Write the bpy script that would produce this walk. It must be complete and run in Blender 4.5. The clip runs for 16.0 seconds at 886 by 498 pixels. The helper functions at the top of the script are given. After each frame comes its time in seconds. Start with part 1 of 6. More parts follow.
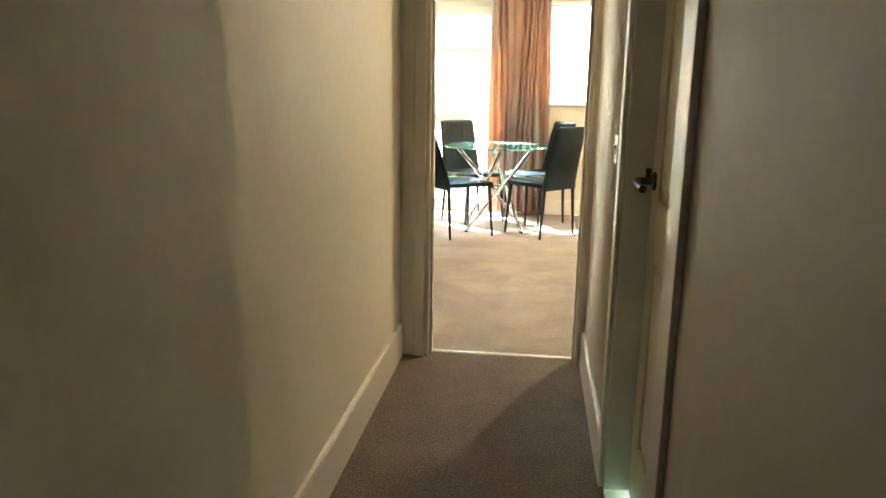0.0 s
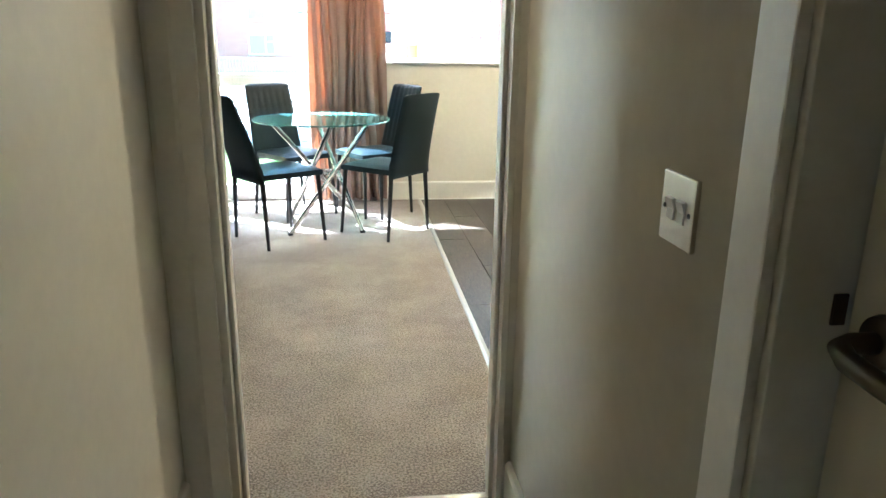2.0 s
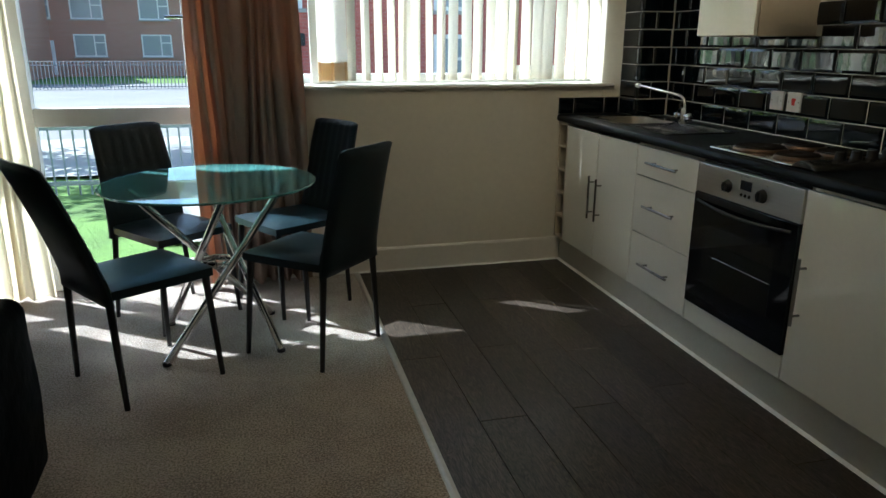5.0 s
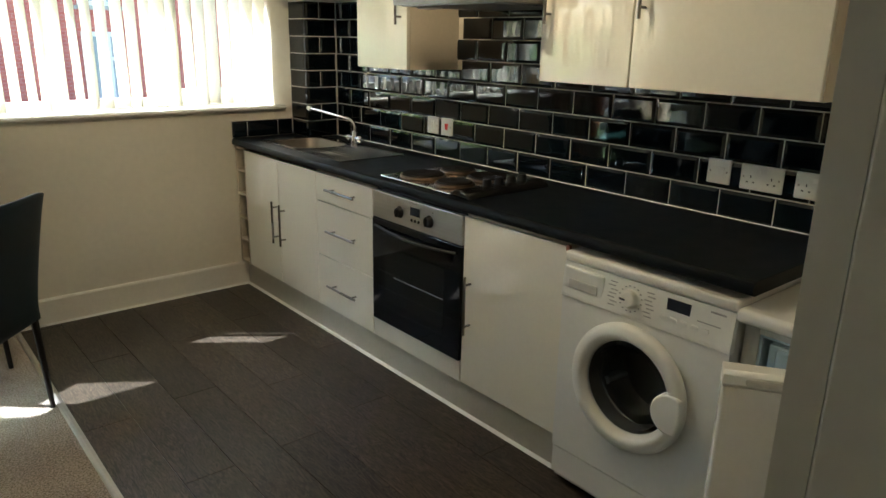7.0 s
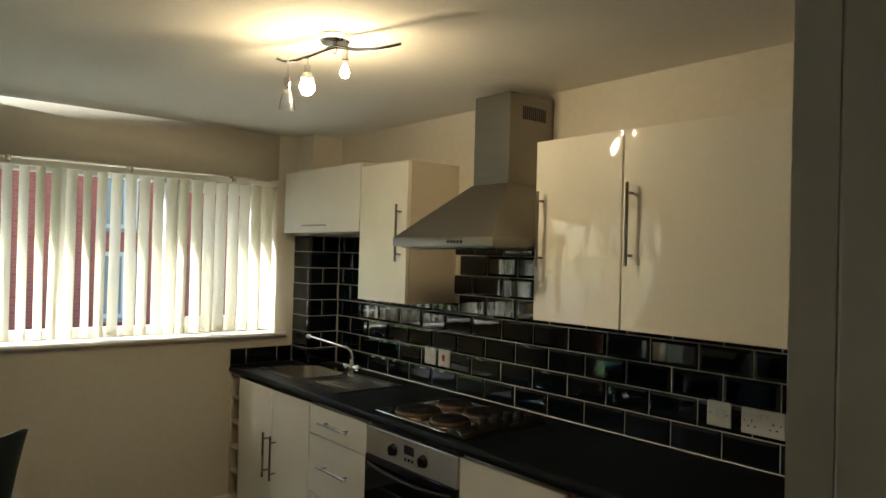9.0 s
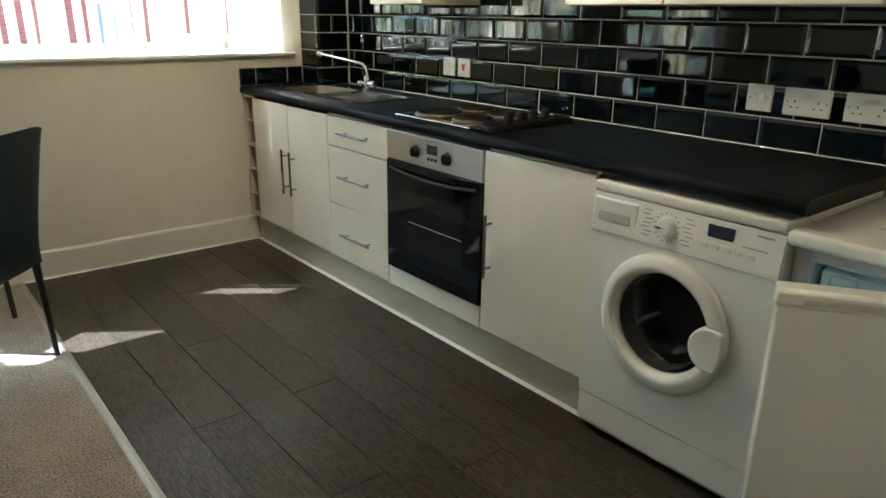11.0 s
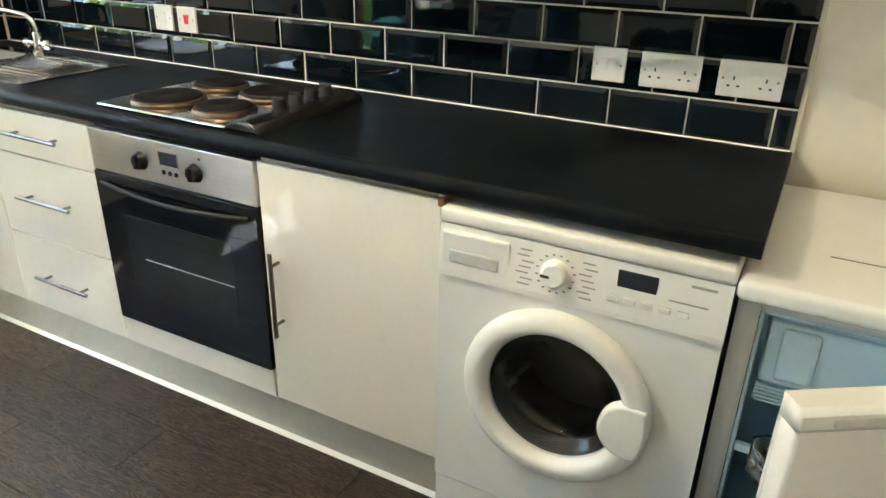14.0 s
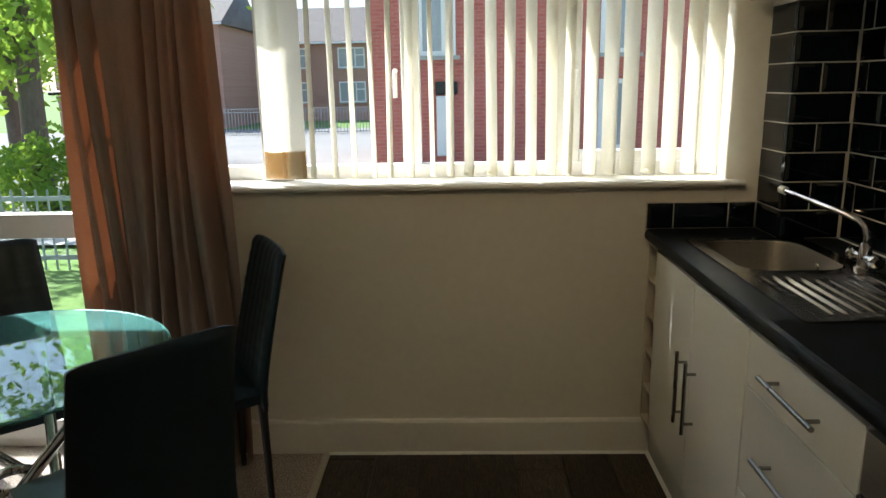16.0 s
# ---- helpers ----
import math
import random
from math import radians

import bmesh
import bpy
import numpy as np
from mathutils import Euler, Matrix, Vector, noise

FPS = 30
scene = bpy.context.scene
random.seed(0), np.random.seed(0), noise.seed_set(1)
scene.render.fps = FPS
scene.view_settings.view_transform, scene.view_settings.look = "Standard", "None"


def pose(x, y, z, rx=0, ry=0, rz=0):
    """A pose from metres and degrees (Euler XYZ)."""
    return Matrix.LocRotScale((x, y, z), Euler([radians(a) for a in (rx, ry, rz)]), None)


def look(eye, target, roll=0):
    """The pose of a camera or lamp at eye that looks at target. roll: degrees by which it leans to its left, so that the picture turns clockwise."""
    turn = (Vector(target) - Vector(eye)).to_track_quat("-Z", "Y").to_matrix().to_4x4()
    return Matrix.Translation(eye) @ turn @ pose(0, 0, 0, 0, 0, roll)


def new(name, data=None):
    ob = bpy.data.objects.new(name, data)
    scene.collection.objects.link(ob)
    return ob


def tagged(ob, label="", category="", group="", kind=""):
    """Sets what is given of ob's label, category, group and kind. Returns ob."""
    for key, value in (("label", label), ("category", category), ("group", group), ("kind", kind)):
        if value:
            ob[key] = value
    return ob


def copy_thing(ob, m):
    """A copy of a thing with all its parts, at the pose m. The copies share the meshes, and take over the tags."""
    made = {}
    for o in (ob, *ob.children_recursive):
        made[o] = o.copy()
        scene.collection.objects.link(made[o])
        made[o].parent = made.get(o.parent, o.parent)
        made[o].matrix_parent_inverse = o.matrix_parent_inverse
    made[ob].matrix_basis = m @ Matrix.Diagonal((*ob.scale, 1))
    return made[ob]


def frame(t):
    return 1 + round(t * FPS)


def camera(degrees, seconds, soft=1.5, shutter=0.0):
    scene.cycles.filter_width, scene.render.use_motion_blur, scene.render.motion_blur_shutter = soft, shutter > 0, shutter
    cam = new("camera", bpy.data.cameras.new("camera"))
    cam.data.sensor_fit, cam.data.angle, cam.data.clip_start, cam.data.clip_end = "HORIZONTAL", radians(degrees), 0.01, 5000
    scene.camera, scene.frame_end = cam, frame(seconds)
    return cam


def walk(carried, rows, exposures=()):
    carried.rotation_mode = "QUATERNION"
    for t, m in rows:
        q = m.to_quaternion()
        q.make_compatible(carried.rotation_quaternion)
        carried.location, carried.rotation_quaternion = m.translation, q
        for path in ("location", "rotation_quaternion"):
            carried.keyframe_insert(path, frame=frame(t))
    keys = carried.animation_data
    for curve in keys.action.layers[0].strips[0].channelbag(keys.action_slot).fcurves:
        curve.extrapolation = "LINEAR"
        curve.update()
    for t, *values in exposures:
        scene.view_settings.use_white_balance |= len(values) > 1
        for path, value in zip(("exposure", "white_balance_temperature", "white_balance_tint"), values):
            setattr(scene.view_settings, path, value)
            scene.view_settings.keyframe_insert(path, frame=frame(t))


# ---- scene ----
cam = camera(64.3, 16.0)
PATH = [
    (0, (0.239, 0.955, 1.201), (-0.010, 2.891, 0.762), 0.8),
    (0.5, (0.131, 1.257, 1.205), (0.059, 3.200, 0.739), 0.8),
    (1, (0.082, 1.623, 1.218), (0.160, 3.554, 0.704), 0.9),
    (1.5, (0.099, 2.021, 1.224), (0.297, 3.935, 0.677), 0.7),
    (2, (0.093, 2.391, 1.222), (0.339, 4.296, 0.664), 0.8),
    (2.5, (0.102, 2.742, 1.244), (0.364, 4.645, 0.686), 0.6),
    (3, (0.142, 3.147, 1.258), (0.403, 5.050, 0.701), 0.5),
    (3.2, (0.147, 3.278, 1.264), (0.404, 5.183, 0.714), 0.7),
    (5.3, (0.119, 4.055, 1.346), (0.716, 5.877, 0.777), 0.1),
    (5.5, (0.183, 4.043, 1.370), (0.886, 5.824, 0.792), -0.0),
    (6, (0.151, 4.050, 1.426), (1.214, 5.637, 0.845), 0.6),
    (6.5, (0.117, 4.051, 1.442), (1.328, 5.532, 0.860), 2.6),
    (7, (0.139, 4.032, 1.498), (1.371, 5.499, 0.926), 1.1),
    (7.5, (0.149, 4.024, 1.526), (1.403, 5.526, 1.117), 1.7),
    (8, (0.220, 4.050, 1.558), (1.474, 5.598, 1.385), 1.5),
    (8.2, (0.211, 4.050, 1.576), (1.472, 5.600, 1.472), 1.5),
    (9.2, (0.161, 4.018, 1.586), (1.431, 5.561, 1.611), 1.5),
    (10.3, (0.101, 3.982, 1.382), (1.340, 5.496, 0.952), 1.4),
    (10.5, (0.075, 3.989, 1.350), (1.313, 5.482, 0.863), 0.9),
    (11, (0.179, 4.123, 1.320), (1.376, 5.594, 0.684), 0.7),
    (11.5, (0.256, 4.243, 1.319), (1.463, 5.682, 0.634), 0.1),
    (12, (0.346, 4.345, 1.297), (1.719, 5.617, 0.597), 0.1),
    (12.5, (0.395, 4.455, 1.276), (2.031, 5.368, 0.578), 1.6),
    (13, (0.434, 4.572, 1.301), (2.131, 5.278, 0.513), 1.5),
    (13.5, (0.503, 4.698, 1.327), (2.180, 5.374, 0.471), 1.3),
    (14, (0.637, 4.801, 1.383), (2.245, 5.649, 0.549), 1.3),
    (14.5, (0.765, 4.933, 1.444), (2.096, 6.209, 0.669), 0.4),
    (15, (0.915, 5.104, 1.479), (1.898, 6.734, 0.865), -0.5),
    (15.5, (1.045, 5.260, 1.493), (1.572, 7.116, 0.965), -1.1),
    (16, (1.167, 5.448, 1.447), (1.118, 7.395, 0.992), -1.0),
]
EXPOSURES = [(0.0, 4.65, 6600, 8), (0.5, 4.45, 6200, 7), (1.0, 4.00, 5750, 5), (1.5, 4.35, 5350, 4), (2.0, 4.25, 5150, 4), (2.5, 3.75, 4950, 3), (3.0, 3.10, 4800, 3), (5.5, 1.15, 5650, 4), (6.0, 1.90, 5850, 4), (6.5, 2.20, 5700, 5), (7.0, 2.20, 5800, 5), (7.5, 1.80, 5900, 5), (8.0, 1.40, 6400, 6),
             (8.2, 1.35, 6500, 6), (10.3, 1.60, 5650, 4), (10.5, 1.75, 5550, 4), (11.0, 2.60, 5450, 4), (11.5, 3.30, 5250, 4), (12.5, 3.80, 5350, 4), (13.5, 3.70, 5450, 5), (14.5, 3.70, 5500, 6), (15.0, 3.20, 5650, 7), (15.5, 2.35, 5850, 8), (16.0, 1.20, 6100, 8)]
walk(cam, [(t, look(eye, target, roll)) for t, eye, target, roll in PATH], EXPOSURES)

# ---- light ----
SUN_WAY = Vector((0.74, -0.55, -0.94))
world = bpy.data.worlds.new("world")
scene.world = world
world.use_nodes = True
wn = world.node_tree.nodes
sky = wn.new("ShaderNodeTexSky")
sky.sky_type, sky.sun_disc = "NISHITA", False
sky.sun_elevation, sky.sun_rotation = radians(45.6), radians(-53)
world.node_tree.links.new(sky.outputs["Color"], wn["Background"].inputs["Color"])
wn["Background"].inputs["Strength"].default_value = 0.12
sun = new("sun", bpy.data.lights.new("sun", "SUN"))
sun.data.energy, sun.data.angle, sun.data.color = 5.0, radians(0.5), (1.0, 0.98, 0.92)
sun.matrix_world = look((-8, 14, 10), Vector((-8, 14, 10)) + SUN_WAY)


# ---- materials ----
def nodes_of(name):
    m = bpy.data.materials.new(name)
    m.use_nodes = True
    return m, m.node_tree.nodes, m.node_tree.links, m.node_tree.nodes["Principled BSDF"]


def surf(name, base, rough=0.5, metal=0.0, var=0.12, scale=3.0, fine=60.0, bump=0.1, bscale=150.0, coat=0.0,
         stretch=(1, 1, 1), rvar=0.1, per_object=0.0, dist=0.002, spec=0.5):
    """A surface with large soft variation, fine grain and relief."""
    m, n, l, b = nodes_of(name)
    co = n.new("ShaderNodeTexCoord")
    mp = n.new("ShaderNodeMapping")
    mp.inputs["Scale"].default_value = stretch
    l.new(co.outputs["Object"], mp.inputs["Vector"])

    def noise_tex(s, detail=4.0):
        t = n.new("ShaderNodeTexNoise")
        t.inputs["Scale"].default_value, t.inputs["Detail"].default_value = s, detail
        l.new(mp.outputs["Vector"], t.inputs["Vector"])
        return t
    big, small = noise_tex(scale), noise_tex(fine)
    mix = n.new("ShaderNodeMath")
    mix.operation = "ADD"
    l.new(big.outputs["Fac"], mix.inputs[0])
    l.new(small.outputs["Fac"], mix.inputs[1])
    ramp = n.new("ShaderNodeMapRange")
    ramp.inputs["From Min"].default_value, ramp.inputs["From Max"].default_value = 0.6, 1.4
    ramp.inputs["To Min"].default_value, ramp.inputs["To Max"].default_value = 1 - var, 1 + var
    l.new(mix.outputs[0], ramp.inputs["Value"])
    val = ramp.outputs["Result"]
    if per_object:
        info = n.new("ShaderNodeObjectInfo")
        pr = n.new("ShaderNodeMapRange")
        pr.inputs["To Min"].default_value, pr.inputs["To Max"].default_value = 1 - per_object, 1 + per_object
        l.new(info.outputs["Random"], pr.inputs["Value"])
        mul = n.new("ShaderNodeMath")
        mul.operation = "MULTIPLY"
        l.new(val, mul.inputs[0])
        l.new(pr.outputs["Result"], mul.inputs[1])
        val = mul.outputs[0]
    tint = n.new("ShaderNodeVectorMath")
    tint.operation = "SCALE"
    tint.inputs[0].default_value = base
    l.new(val, tint.inputs["Scale"])
    l.new(tint.outputs["Vector"], b.inputs["Base Color"])
    rr = n.new("ShaderNodeMapRange")
    rr.inputs["To Min"].default_value, rr.inputs["To Max"].default_value = max(0.02, rough * (1 - rvar * 2)), min(1, rough * (1 + rvar * 2))
    l.new(big.outputs["Fac"], rr.inputs["Value"])
    l.new(rr.outputs["Result"], b.inputs["Roughness"])
    b.inputs["Metallic"].default_value = metal
    b.inputs["Specular IOR Level"].default_value = spec
    b.inputs["Coat Weight"].default_value = coat
    if bump:
        bt = noise_tex(bscale, 3.0)
        bp = n.new("ShaderNodeBump")
        bp.inputs["Strength"].default_value, bp.inputs["Distance"].default_value = bump, dist
        l.new(bt.outputs["Fac"], bp.inputs["Height"])
        l.new(bp.outputs["Normal"], b.inputs["Normal"])
    return m


def wavy_gloss(name, base, rough, wave, wscale, stretch=(1, 1, 1)):
    """Gloss board whose film is slightly uneven."""
    m = surf(name, base, 0.3, var=0.03, bump=0, coat=1.0, spec=0.1)
    m.node_tree.nodes["Principled BSDF"].inputs["Coat Roughness"].default_value = rough * 0.6
    m.node_tree.nodes["Principled BSDF"].inputs["Coat IOR"].default_value = 1.6
    n, l = m.node_tree.nodes, m.node_tree.links
    co, t, bp = n.new("ShaderNodeTexCoord"), n.new("ShaderNodeTexNoise"), n.new("ShaderNodeBump")
    t.inputs["Scale"].default_value, t.inputs["Detail"].default_value = wscale, 1.0
    bp.inputs["Strength"].default_value, bp.inputs["Distance"].default_value = wave, 0.01
    mp = n.new("ShaderNodeMapping")
    mp.inputs["Scale"].default_value = stretch
    l.new(co.outputs["Object"], mp.inputs["Vector"])
    l.new(mp.outputs["Vector"], t.inputs["Vector"])
    l.new(t.outputs["Fac"], bp.inputs["Height"])
    l.new(bp.outputs["Normal"], n["Principled BSDF"].inputs["Coat Normal"])
    return m


def wood_mat(name, dark, light, rough, axis_scale, per_object=0.25):
    """Wood grain drawn out along one axis, each board its own shade."""
    m, n, l, b = nodes_of(name)
    co, mp, info = n.new("ShaderNodeTexCoord"), n.new("ShaderNodeMapping"), n.new("ShaderNodeObjectInfo")
    mp.inputs["Scale"].default_value = axis_scale
    off = n.new("ShaderNodeVectorMath")
    off.operation = "MULTIPLY_ADD"
    comb = n.new("ShaderNodeCombineXYZ")
    for k in range(3):
        l.new(info.outputs["Random"], comb.inputs[k])
    l.new(comb.outputs[0], off.inputs[0])
    off.inputs[1].default_value = (37, 53, 11)
    l.new(co.outputs["Object"], off.inputs[2])
    l.new(off.outputs[0], mp.inputs["Vector"])
    big, fine = n.new("ShaderNodeTexNoise"), n.new("ShaderNodeTexNoise")
    big.inputs["Scale"].default_value, big.inputs["Detail"].default_value, big.inputs["Distortion"].default_value = 3.0, 6.0, 1.6
    fine.inputs["Scale"].default_value, fine.inputs["Detail"].default_value = 9.0, 4.0
    l.new(mp.outputs[0], big.inputs["Vector"])
    l.new(mp.outputs[0], fine.inputs["Vector"])
    wave = n.new("ShaderNodeMath")
    wave.operation = "PINGPONG"
    wave.inputs[1].default_value = 0.06
    l.new(big.outputs["Fac"], wave.inputs[0])
    mr = n.new("ShaderNodeMapRange")
    mr.inputs["From Max"].default_value = 0.06
    l.new(wave.outputs[0], mr.inputs["Value"])
    mul = n.new("ShaderNodeMath")
    mul.operation = "MULTIPLY"
    l.new(mr.outputs[0], mul.inputs[0])
    l.new(fine.outputs["Fac"], mul.inputs[1])
    ramp = n.new("ShaderNodeValToRGB")
    ramp.color_ramp.elements[0].color, ramp.color_ramp.elements[1].color = (*dark, 1), (*light, 1)
    ramp.color_ramp.elements[1].position = 0.7
    l.new(mul.outputs[0], ramp.inputs["Fac"])
    sc = n.new("ShaderNodeMapRange")
    sc.inputs["To Min"].default_value, sc.inputs["To Max"].default_value = 1 - per_object, 1 + per_object
    l.new(info.outputs["Random"], sc.inputs["Value"])
    tint = n.new("ShaderNodeVectorMath")
    tint.operation = "SCALE"
    l.new(ramp.outputs["Color"], tint.inputs[0])
    l.new(sc.outputs[0], tint.inputs["Scale"])
    l.new(tint.outputs[0], b.inputs["Base Color"])
    b.inputs["Roughness"].default_value = rough
    b.inputs["Specular IOR Level"].default_value = 0.2
    return m


def carpet_mat(name, a, c):
    """Short twisted pile: speckled tufts with a worn, cloudy nap."""
    m, n, l, b = nodes_of(name)
    co = n.new("ShaderNodeTexCoord")
    tuft, cloud, speck = n.new("ShaderNodeTexVoronoi"), n.new("ShaderNodeTexNoise"), n.new("ShaderNodeTexNoise")
    tuft.inputs["Scale"].default_value = 235
    cloud.inputs["Scale"].default_value, cloud.inputs["Detail"].default_value, cloud.inputs["Roughness"].default_value = 3.0, 10, 0.72
    speck.inputs["Scale"].default_value, speck.inputs["Detail"].default_value = 140, 5
    for t in (tuft, cloud, speck):
        l.new(co.outputs["Object"], t.inputs["Vector"])
    add = n.new("ShaderNodeMath")
    add.operation = "MULTIPLY_ADD"
    add.inputs[1].default_value = 2.2
    l.new(cloud.outputs["Fac"], add.inputs[0])
    half = n.new("ShaderNodeMath")
    half.operation = "MULTIPLY_ADD"
    half.inputs[1].default_value, half.inputs[2].default_value = 5.2, -3.2
    l.new(speck.outputs["Fac"], half.inputs[0])
    l.new(half.outputs[0], add.inputs[2])
    mix = n.new("ShaderNodeMix")
    mix.data_type = "RGBA"
    mix.inputs["A"].default_value, mix.inputs["B"].default_value = (*a, 1), (*c, 1)
    l.new(add.outputs[0], mix.inputs["Factor"])
    l.new(mix.outputs["Result"], b.inputs["Base Color"])
    b.inputs["Roughness"].default_value = 0.95
    b.inputs["Sheen Weight"].default_value = 0.25
    b.inputs["Specular IOR Level"].default_value = 0.1
    bp = n.new("ShaderNodeBump")
    bp.inputs["Strength"].default_value, bp.inputs["Distance"].default_value = 0.8, 0.006
    l.new(speck.outputs["Fac"], bp.inputs["Height"])
    bp2 = n.new("ShaderNodeBump")
    bp2.inputs["Strength"].default_value, bp2.inputs["Distance"].default_value = 0.7, 0.004
    l.new(tuft.outputs["Distance"], bp2.inputs["Height"])
    l.new(bp.outputs[0], bp2.inputs["Normal"])
    l.new(bp2.outputs[0], b.inputs["Normal"])
    return m


def cloth(name, base, through_colour, share, weave=400.0):
    """Cloth that lets part of the light through."""
    m = surf(name, base, 0.9, var=0.1, scale=5, fine=120, bump=0.2, bscale=weave)
    n, l = m.node_tree.nodes, m.node_tree.links
    tr, mx = n.new("ShaderNodeBsdfTranslucent"), n.new("ShaderNodeMixShader")
    tr.inputs["Color"].default_value = (*through_colour, 1)
    mx.inputs["Fac"].default_value = share
    l.new(n["Principled BSDF"].outputs[0], mx.inputs[1])
    l.new(tr.outputs[0], mx.inputs[2])
    l.new(mx.outputs[0], n["Material Output"].inputs["Surface"])
    return m


def glass_mat(name, colour, rough=0.0, ior=1.45):
    m, n, l, b = nodes_of(name)
    b.inputs["Base Color"].default_value = (*colour, 1)
    b.inputs["Transmission Weight"].default_value = 1.0
    b.inputs["Roughness"].default_value, b.inputs["IOR"].default_value = rough, ior
    return m


def sheen_tint(m, colour, share):
    """A patchy diffuse tint over a clear surface, standing in for reflected light."""
    n, l = m.node_tree.nodes, m.node_tree.links
    df, mx, t, co, mr = n.new("ShaderNodeBsdfDiffuse"), n.new("ShaderNodeMixShader"), n.new("ShaderNodeTexNoise"), n.new("ShaderNodeTexCoord"), n.new("ShaderNodeMapRange")
    df.inputs["Color"].default_value = (*colour, 1)
    t.inputs["Scale"].default_value, t.inputs["Detail"].default_value = 7.0, 6.0
    mr.inputs["To Min"].default_value, mr.inputs["To Max"].default_value = 0.4 * share, 1.6 * share
    l.new(co.outputs["Object"], t.inputs["Vector"])
    l.new(t.outputs["Fac"], mr.inputs["Value"])
    l.new(mr.outputs["Result"], mx.inputs["Fac"])
    l.new(n["Principled BSDF"].outputs[0], mx.inputs[1])
    l.new(df.outputs[0], mx.inputs[2])
    l.new(mx.outputs[0], n["Material Output"].inputs["Surface"])
    return m


def glow(name, colour, power):
    m, n, l, b = nodes_of(name)
    b.inputs["Emission Color"].default_value = (*colour, 1)
    b.inputs["Emission Strength"].default_value = power
    return m


def brick_mat(name, a, c, mortar):
    m, n, l, b = nodes_of(name)
    co, br, mp = n.new("ShaderNodeTexCoord"), n.new("ShaderNodeTexBrick"), n.new("ShaderNodeMapping")
    mp.inputs["Rotation"].default_value = (radians(90), 0, 0)
    for key, v in (("Color1", a), ("Color2", c), ("Mortar", mortar)):
        br.inputs[key].default_value = (*v, 1)
    br.inputs["Scale"].default_value, br.inputs["Mortar Size"].default_value = 1.0, 0.012
    br.inputs["Brick Width"].default_value, br.inputs["Row Height"].default_value = 0.225, 0.075
    l.new(co.outputs["Object"], mp.inputs["Vector"])
    l.new(mp.outputs[0], br.inputs["Vector"])
    l.new(br.outputs["Color"], b.inputs["Base Color"])
    b.inputs["Roughness"].default_value = 0.9
    return m


WALL = surf("cream_wall_paint", (0.75, 0.705, 0.61), 0.6, var=0.05, scale=1.2, fine=30, bump=0.12, bscale=260)
CEIL = surf("white_ceiling_paint", (0.79, 0.77, 0.72), 0.8, var=0.04, scale=0.8, bump=0.1, bscale=120)
TRIM = surf("white_satin_paint", (0.79, 0.76, 0.70), 0.32, var=0.05, scale=4, bump=0.06, bscale=60)
DOOR = surf("white_door_paint", (0.74, 0.70, 0.60), 0.3, var=0.05, scale=4, fine=40, bump=0.35, bscale=70, stretch=(1, 1, 0.07))
CARPET = carpet_mat("beige_carpet", (0.19, 0.152, 0.125), (0.475, 0.403, 0.348))
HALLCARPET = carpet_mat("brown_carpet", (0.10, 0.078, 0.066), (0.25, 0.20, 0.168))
LAMINATE = wood_mat("dark_oak_laminate", (0.019, 0.0158, 0.0132), (0.100, 0.077, 0.059), 0.34, (14, 1.6, 14))
GLOSS = wavy_gloss("cream_gloss_board", (0.82, 0.785, 0.69), 0.06, 0.06, 4)
GLOSSWAVE = wavy_gloss("cream_gloss_film", (0.82, 0.785, 0.69), 0.05, 0.5, 9, (1, 1, 0.5))
CARCASS = surf("cream_matt_board", (0.62, 0.55, 0.44), 0.45, var=0.05)
PLINTH = surf("grey_cream_plinth", (0.55, 0.51, 0.43), 0.4, var=0.06)
WORKTOP = surf("black_speckled_laminate", (0.0036, 0.0054, 0.0080), 0.42, spec=0.12, var=0.95, scale=12, fine=380, bump=0.15, bscale=420)
TILE = surf("black_glazed_tile", (0.0022, 0.0052, 0.0085), 0.04, spec=0.55, var=0.15, bump=0.07, bscale=12, per_object=0.3, dist=0.004)
GROUT = surf("cream_grout", (0.62, 0.58, 0.50), 0.9, var=0.15, fine=200, bump=0.3)
# STEEL again with the hood's shade put into a darker base colour
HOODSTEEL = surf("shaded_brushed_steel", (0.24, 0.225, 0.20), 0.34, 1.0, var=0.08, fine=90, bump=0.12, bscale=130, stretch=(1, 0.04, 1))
STEEL = surf("brushed_steel", (0.60, 0.58, 0.55), 0.3, 1.0, var=0.08, fine=90, bump=0.12, bscale=130, stretch=(1, 0.04, 1))
SINKSTEEL = surf("sink_steel", (0.46, 0.44, 0.41), 0.2, 1.0, var=0.08, fine=90, bump=0.06, bscale=80)
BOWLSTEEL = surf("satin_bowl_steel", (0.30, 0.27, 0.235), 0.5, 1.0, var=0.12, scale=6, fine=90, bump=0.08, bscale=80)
HOBSTEEL = surf("polished_hob_steel", (0.50, 0.48, 0.45), 0.16, 1.0, var=0.1, fine=80, bump=0.05, bscale=90)
CHROME = surf("chrome", (0.75, 0.75, 0.76), 0.08, 1.0, var=0.03, bump=0)
BRONZE = surf("aged_bronze", (0.10, 0.085, 0.07), 0.36, 1.0, var=0.12, bump=0)
HANDLE = surf("brushed_handle_steel", (0.27, 0.255, 0.235), 0.28, 1.0, var=0.08, fine=120, bump=0)
DULLMETAL = surf("satin_nickel", (0.42, 0.40, 0.36), 0.33, 1.0, var=0.06, bump=0)
SATIN = surf("satin_steel_plate", (0.62, 0.58, 0.50), 0.38, 1.0, var=0.05, fine=120, bump=0.05)
SILLPAINT = surf("worn_white_paint", (0.79, 0.76, 0.70), 0.7, var=0.06, scale=4, bump=0.06, bscale=60, spec=0.3)
